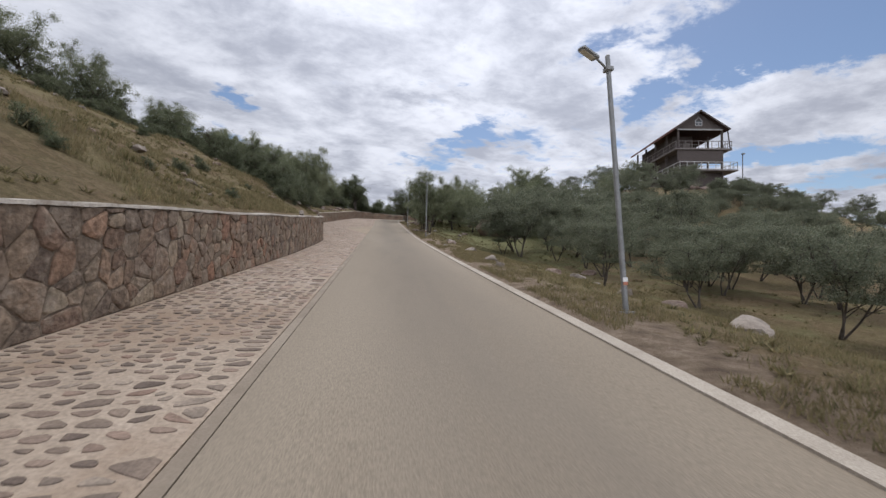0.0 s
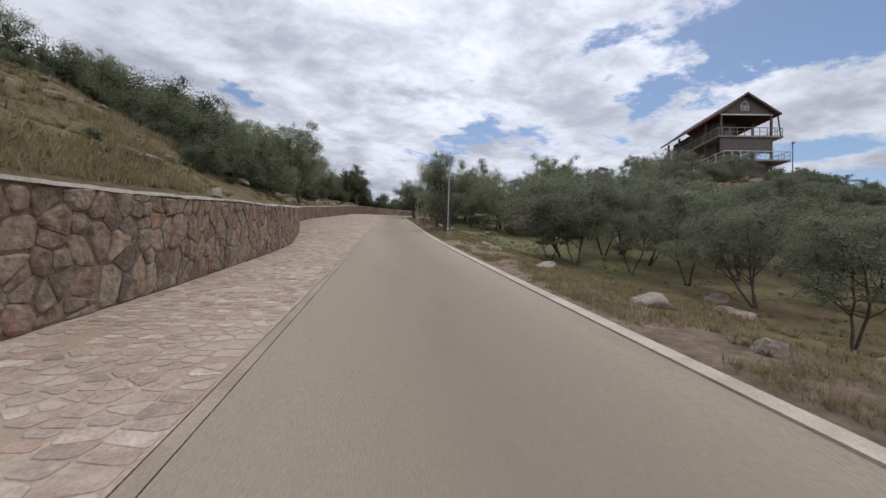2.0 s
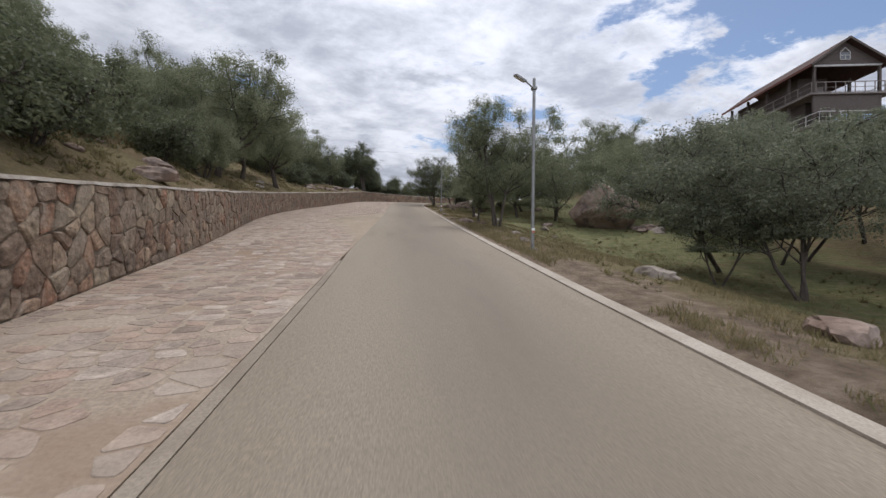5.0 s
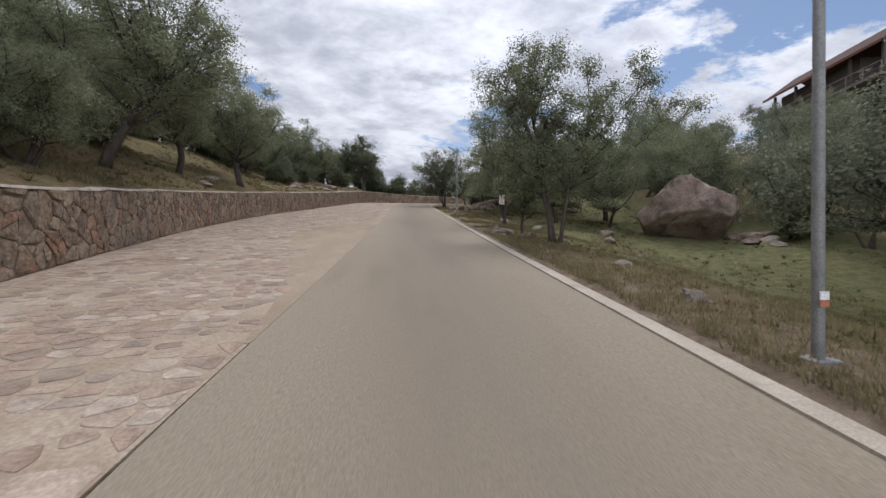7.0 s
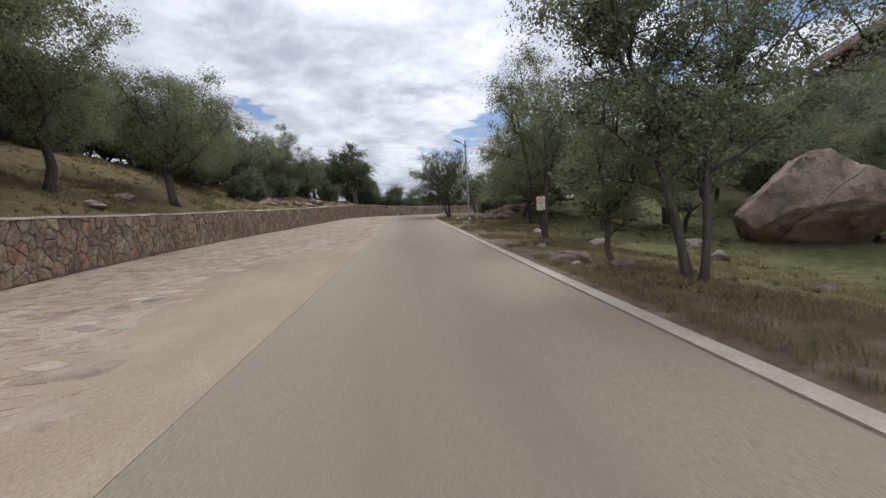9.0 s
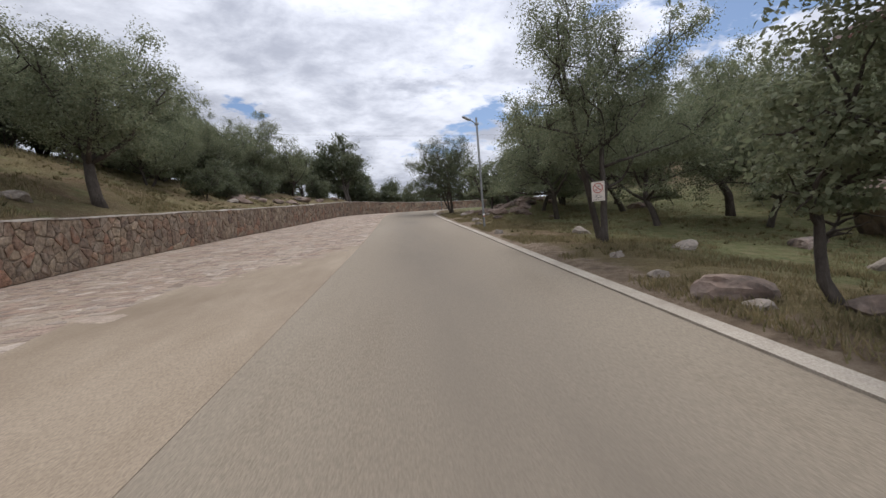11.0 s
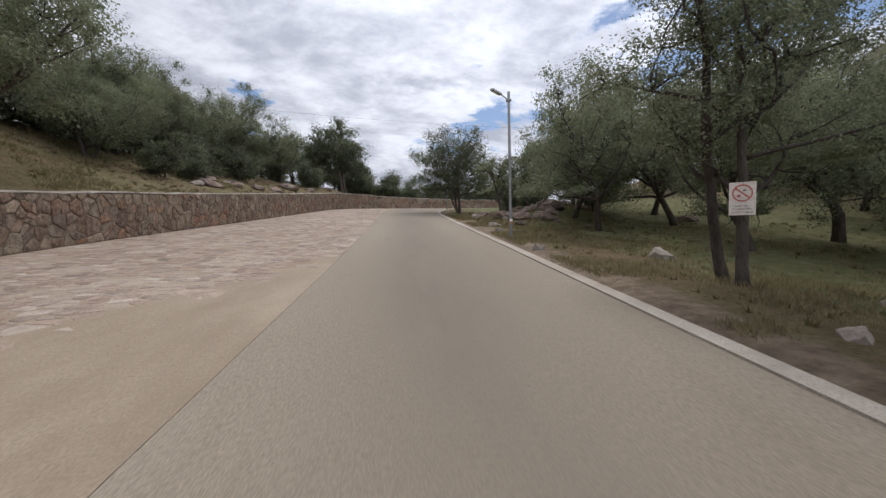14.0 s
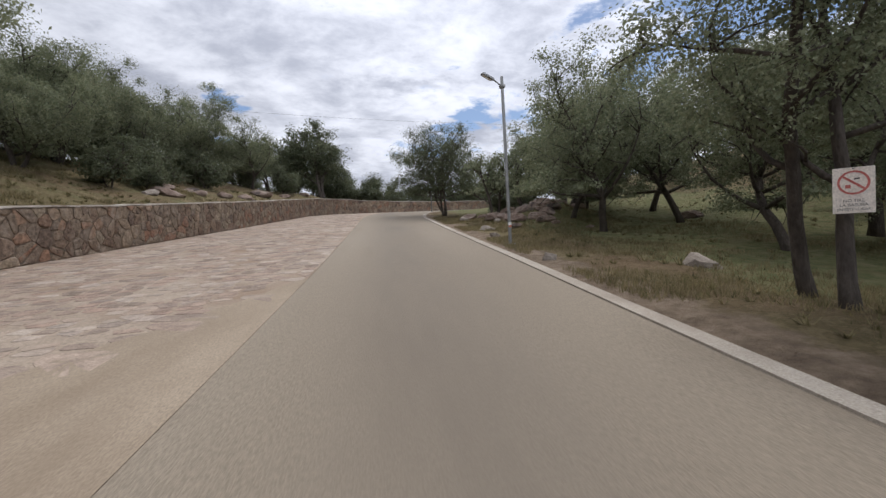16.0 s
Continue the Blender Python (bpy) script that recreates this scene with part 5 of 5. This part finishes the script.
    rail((0.2, -0.3, F1), (W + 1.5, -0.3, F1), 1.5, M_DECK)
    rail((W + 1.5, -0.3, F1), (W + 1.5, 9, F1), 1.5, M_RAIL)
    rail((-0.4, -0.3, F1), (-0.4, D, F1), 1.5, M_DECK, 2.4)


build_house()
mast = tagged(new("floodlight_mast"), "slim dark mast with a small lamp beside the house", "lamp post")
mast.matrix_basis = pose(76.6, 78.6, ground_z(76.6, 78.6))
tube("pole", [(0, 0, -0.4), (0, 0, 4), (0, 0, 27.2 - ground_z(76.6, 78.6))], [0.11, 0.1, 0.08], M_WOOD, mast, 8)
part("lamp_head", box((-0.15, -0.25, 27.0 - ground_z(76.6, 78.6)), (0.45, 0.2, 27.25 - ground_z(76.6, 78.6)), 0.04), M_HEAD, mast)


# ---- grass ----
def build_grass():
    rng = np.random.default_rng(77)
    spots, sizes = [], []
    while len(spots) < 95000:
        if rng.random() < 0.4:
            y = rng.uniform(-2, 72)
            x = right_x(y) + 0.35 + 9.0 * rng.random() ** 1.6
            s = 0.05 + 0.07 * rng.random()
        else:
            y = rng.uniform(3, 40) if rng.random() < 0.7 else rng.uniform(40, 72)
            x = wall_x(y) - 0.45 - 15 * rng.random() ** 1.3
            s = 0.06 + 0.11 * rng.random()
        if noise.noise((x * 0.4, y * 0.4, 3.0)) + 0.35 * noise.noise((x * 1.7, y * 1.7, 5.0)) < (-0.12 if x > 0 else 0.08):
            continue
        spots.append((x, y, ground_z(x, y)))
        sizes.append(s)
    c, s = np.array(spots), np.array(sizes)[:, None]
    n = len(c)
    per = 3
    v = np.empty((n, per, 3, 3))
    for b in range(per):
        a = rng.random(n) * 6.28
        side = np.stack([np.cos(a), np.sin(a), 0 * a], 1)
        off = rng.normal(size=(n, 3)) * 0.05
        off[:, 2] = -0.01
        tip = rng.normal(size=(n, 3)) * 0.35
        tip[:, 2] = 1
        v[:, b, 0] = c + off - side * s * 0.09
        v[:, b, 1] = c + off + side * s * 0.09
        v[:, b, 2] = c + off + tip * s
    me = bpy.data.meshes.new("grass")
    m = n * per
    me.vertices.add(3 * m)
    me.vertices.foreach_set("co", v.reshape(-1))
    me.loops.add(3 * m)
    me.loops.foreach_set("vertex_index", np.arange(3 * m, dtype=np.int32))
    me.polygons.add(m)
    me.polygons.foreach_set("loop_start", np.arange(0, 3 * m, 3, dtype=np.int32))
    me.polygons.foreach_set("loop_total", np.full(m, 3, dtype=np.int32))
    me.materials.append(M_BLADE)
    me.update(calc_edges=True)
    tagged(new("grass", me), "sparse green and straw-coloured grass", "grass", kind="stuff")


build_grass()


def build_tussocks():
    """Clumps of coarse grass and low weeds on the slopes."""
    rng = np.random.default_rng(78)
    pts, size = [], []
    while len(pts) < 13500:
        if rng.random() < 0.74:
            y = rng.uniform(2, 36) if rng.random() < 0.62 else rng.uniform(36, 75)
            x = wall_x(y) - 0.45 - 20 * rng.random() ** 1.2
        else:
            y = rng.uniform(-2, 75)
            x = right_x(y) + 1.0 + 14 * rng.random() ** 1.3
        if noise.noise((x * 0.3, y * 0.3, 11.0)) < -0.15:
            continue
        pts.append((x, y, ground_z(x, y)))
        size.append(0.08 + 0.13 * rng.random() ** 2)
    c, s = np.repeat(np.array(pts), 16, 0), np.repeat(np.array(size), 16)[:, None]
    n = len(c)
    a = rng.random(n) * 6.28
    out = np.stack([np.cos(a), np.sin(a), 0 * a], 1)
    side = np.stack([-np.sin(a), np.cos(a), 0 * a], 1)
    foot = c + out * s * 0.35 * rng.random((n, 1)) - np.array([0, 0, 0.015])
    v = np.empty((n, 3, 3))
    v[:, 0] = foot - side * s * 0.10
    v[:, 1] = foot + side * s * 0.10
    v[:, 2] = foot + out * s * (0.2 + 0.7 * rng.random((n, 1))) + np.array([0, 0, 1.0]) * s * (0.25 + 0.5 * rng.random((n, 1)))
    me = bpy.data.meshes.new("tussocks")
    me.vertices.add(3 * n)
    me.vertices.foreach_set("co", v.reshape(-1))
    me.loops.add(3 * n)
    me.loops.foreach_set("vertex_index", np.arange(3 * n, dtype=np.int32))
    me.polygons.add(n)
    me.polygons.foreach_set("loop_start", np.arange(0, 3 * n, 3, dtype=np.int32))
    me.polygons.foreach_set("loop_total", np.full(n, 3, dtype=np.int32))
    me.materials.append(M_TUSSOCK)
    me.update(calc_edges=True)
    tagged(new("tussocks", me), "coarse olive and straw tussocks on the slopes", "grass", kind="stuff")


build_tussocks()


# ---- the stones of the wall and the paving ----
def build_wall_stones():
    rng = random.Random(5)
    seeds = []
    s = 26.0
    rows = 7
    while s < _run[-1] - 1:
        step = 0.25 if s < 95 else 0.32
        for r in range(rows):
            seeds.append((s + rng.uniform(-0.17, 0.17) + (r % 2) * step / 2, WALL_TALL * (r + 0.5) / rows + rng.uniform(-0.13, 0.13)))
        s += step
    rng.shuffle(seeds)
    seeds = [q for i, q in enumerate(seeds) if rng.random() > 0.34 + 0.26 * noise.noise((q[0] * 0.8, q[1] * 1.5, 2))]
    seeds.sort()
    single, joined_v, joined_f = 0, [], []
    for i, poly in cells(seeds, 0.9, lambda a, b: (0.0, WALL_TALL - 0.01)):
        poly, mid = inset(poly, rng.uniform(0.002, 0.018))
        poly = [(a + rng.uniform(-0.022, 0.022), b + rng.uniform(-0.022, 0.022)) for a, b in poly]
        poly = cut_corners(poly, rng.uniform(0.1, 0.24))
        if len(poly) > 16:
            poly = poly[::2]
        rise = rng.uniform(0.004, 0.036)
        vs, fs = stone_rings(poly, (mid[0] + rng.uniform(-0.04, 0.04), mid[1] + rng.uniform(-0.04, 0.04)), rise, rng, 0.012, rng.uniform(0.6, 0.85), rng.uniform(0.92, 0.98))
        at = [on_wall(a, b, o) for a, b, o in vs]
        if single < 300 and mid[0] > 47.0:
            home = on_wall(mid[0], mid[1], 0)
            me = mesh_of("stone", [v - home for v in at], fs, M_STONE)
            ob = piece("stone", me, wall)
            ob.matrix_basis = Matrix.Translation(home)
            single += 1
        else:
            o = len(joined_v)
            joined_v += at
            joined_f += [tuple(o + k for k in f) for f in fs]
    ob = piece("stones", mesh_of("stones", joined_v, joined_f, M_STONES), wall)
    tagged(ob, kind="stuff")


def build_paving_stones():
    rng = random.Random(6)
    seeds = []
    y = -6.0
    while y < 80:
        step = 0.145 if y < 24 else (0.20 if y < 54 else 0.28)
        x = wall_x(y) + 0.12
        hi = left_x(y) - 0.06
        while x < hi:
            q = (y + rng.uniform(-0.4, 0.4) * step, x + rng.uniform(-0.4, 0.4) * step)
            inside = 34.0 < q[0] < 54.0 and q[1] > patch_edge(q[0]) - 0.10
            if not inside and q[1] < hi:
                seeds.append(q)
            x += step * 1.35
        y += step
    single, joined = 0, {True: ([], []), False: ([], [])}
    for i, poly in cells(seeds, 0.6, lambda a, b: (wall_x(a) + 0.04, left_x(a) - 0.03)):
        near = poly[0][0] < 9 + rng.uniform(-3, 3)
        if rng.random() < (0.06 if near else 0.16):
            continue
        poly, mid = inset(poly, 0.022 if near else 0.006, 0.5)
        if mid[1] > left_x(mid[0]) - 0.05:
            continue
        k = rng.uniform(0.55, 1.02) if near else rng.uniform(0.72, 1.04)
        poly = [(mid[0] + (a - mid[0]) * k * (0.8 if near else 1.0), mid[1] + (b - mid[1]) * k) for a, b in poly]
        poly = cut_corners(poly, 0.26 if near else rng.uniform(0.1, 0.2))
        if near and len(poly) > 12:
            poly = poly[::2]
        vs, fs = stone_rings(poly, mid, rng.uniform(0.002, 0.008) if near else rng.uniform(0.0006, 0.0025), rng, 0.006, 0.8 if near else 0.9)
        at = [Vector((b, a, grade(a) + o)) for a, b, o in vs]
        fs = [f[::-1] for f in fs]
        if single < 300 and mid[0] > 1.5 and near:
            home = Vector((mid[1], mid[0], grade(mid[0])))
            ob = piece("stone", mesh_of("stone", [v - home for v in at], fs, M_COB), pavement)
            ob.matrix_basis = Matrix.Translation(home)
            single += 1
        else:
            joined_v, joined_f = joined[near]
            o = len(joined_v)
            joined_v += at
            joined_f += [tuple(o + k for k in f) for f in fs]
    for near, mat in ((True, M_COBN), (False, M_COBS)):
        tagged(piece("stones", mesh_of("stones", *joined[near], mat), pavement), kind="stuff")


build_wall_stones()
build_paving_stones()
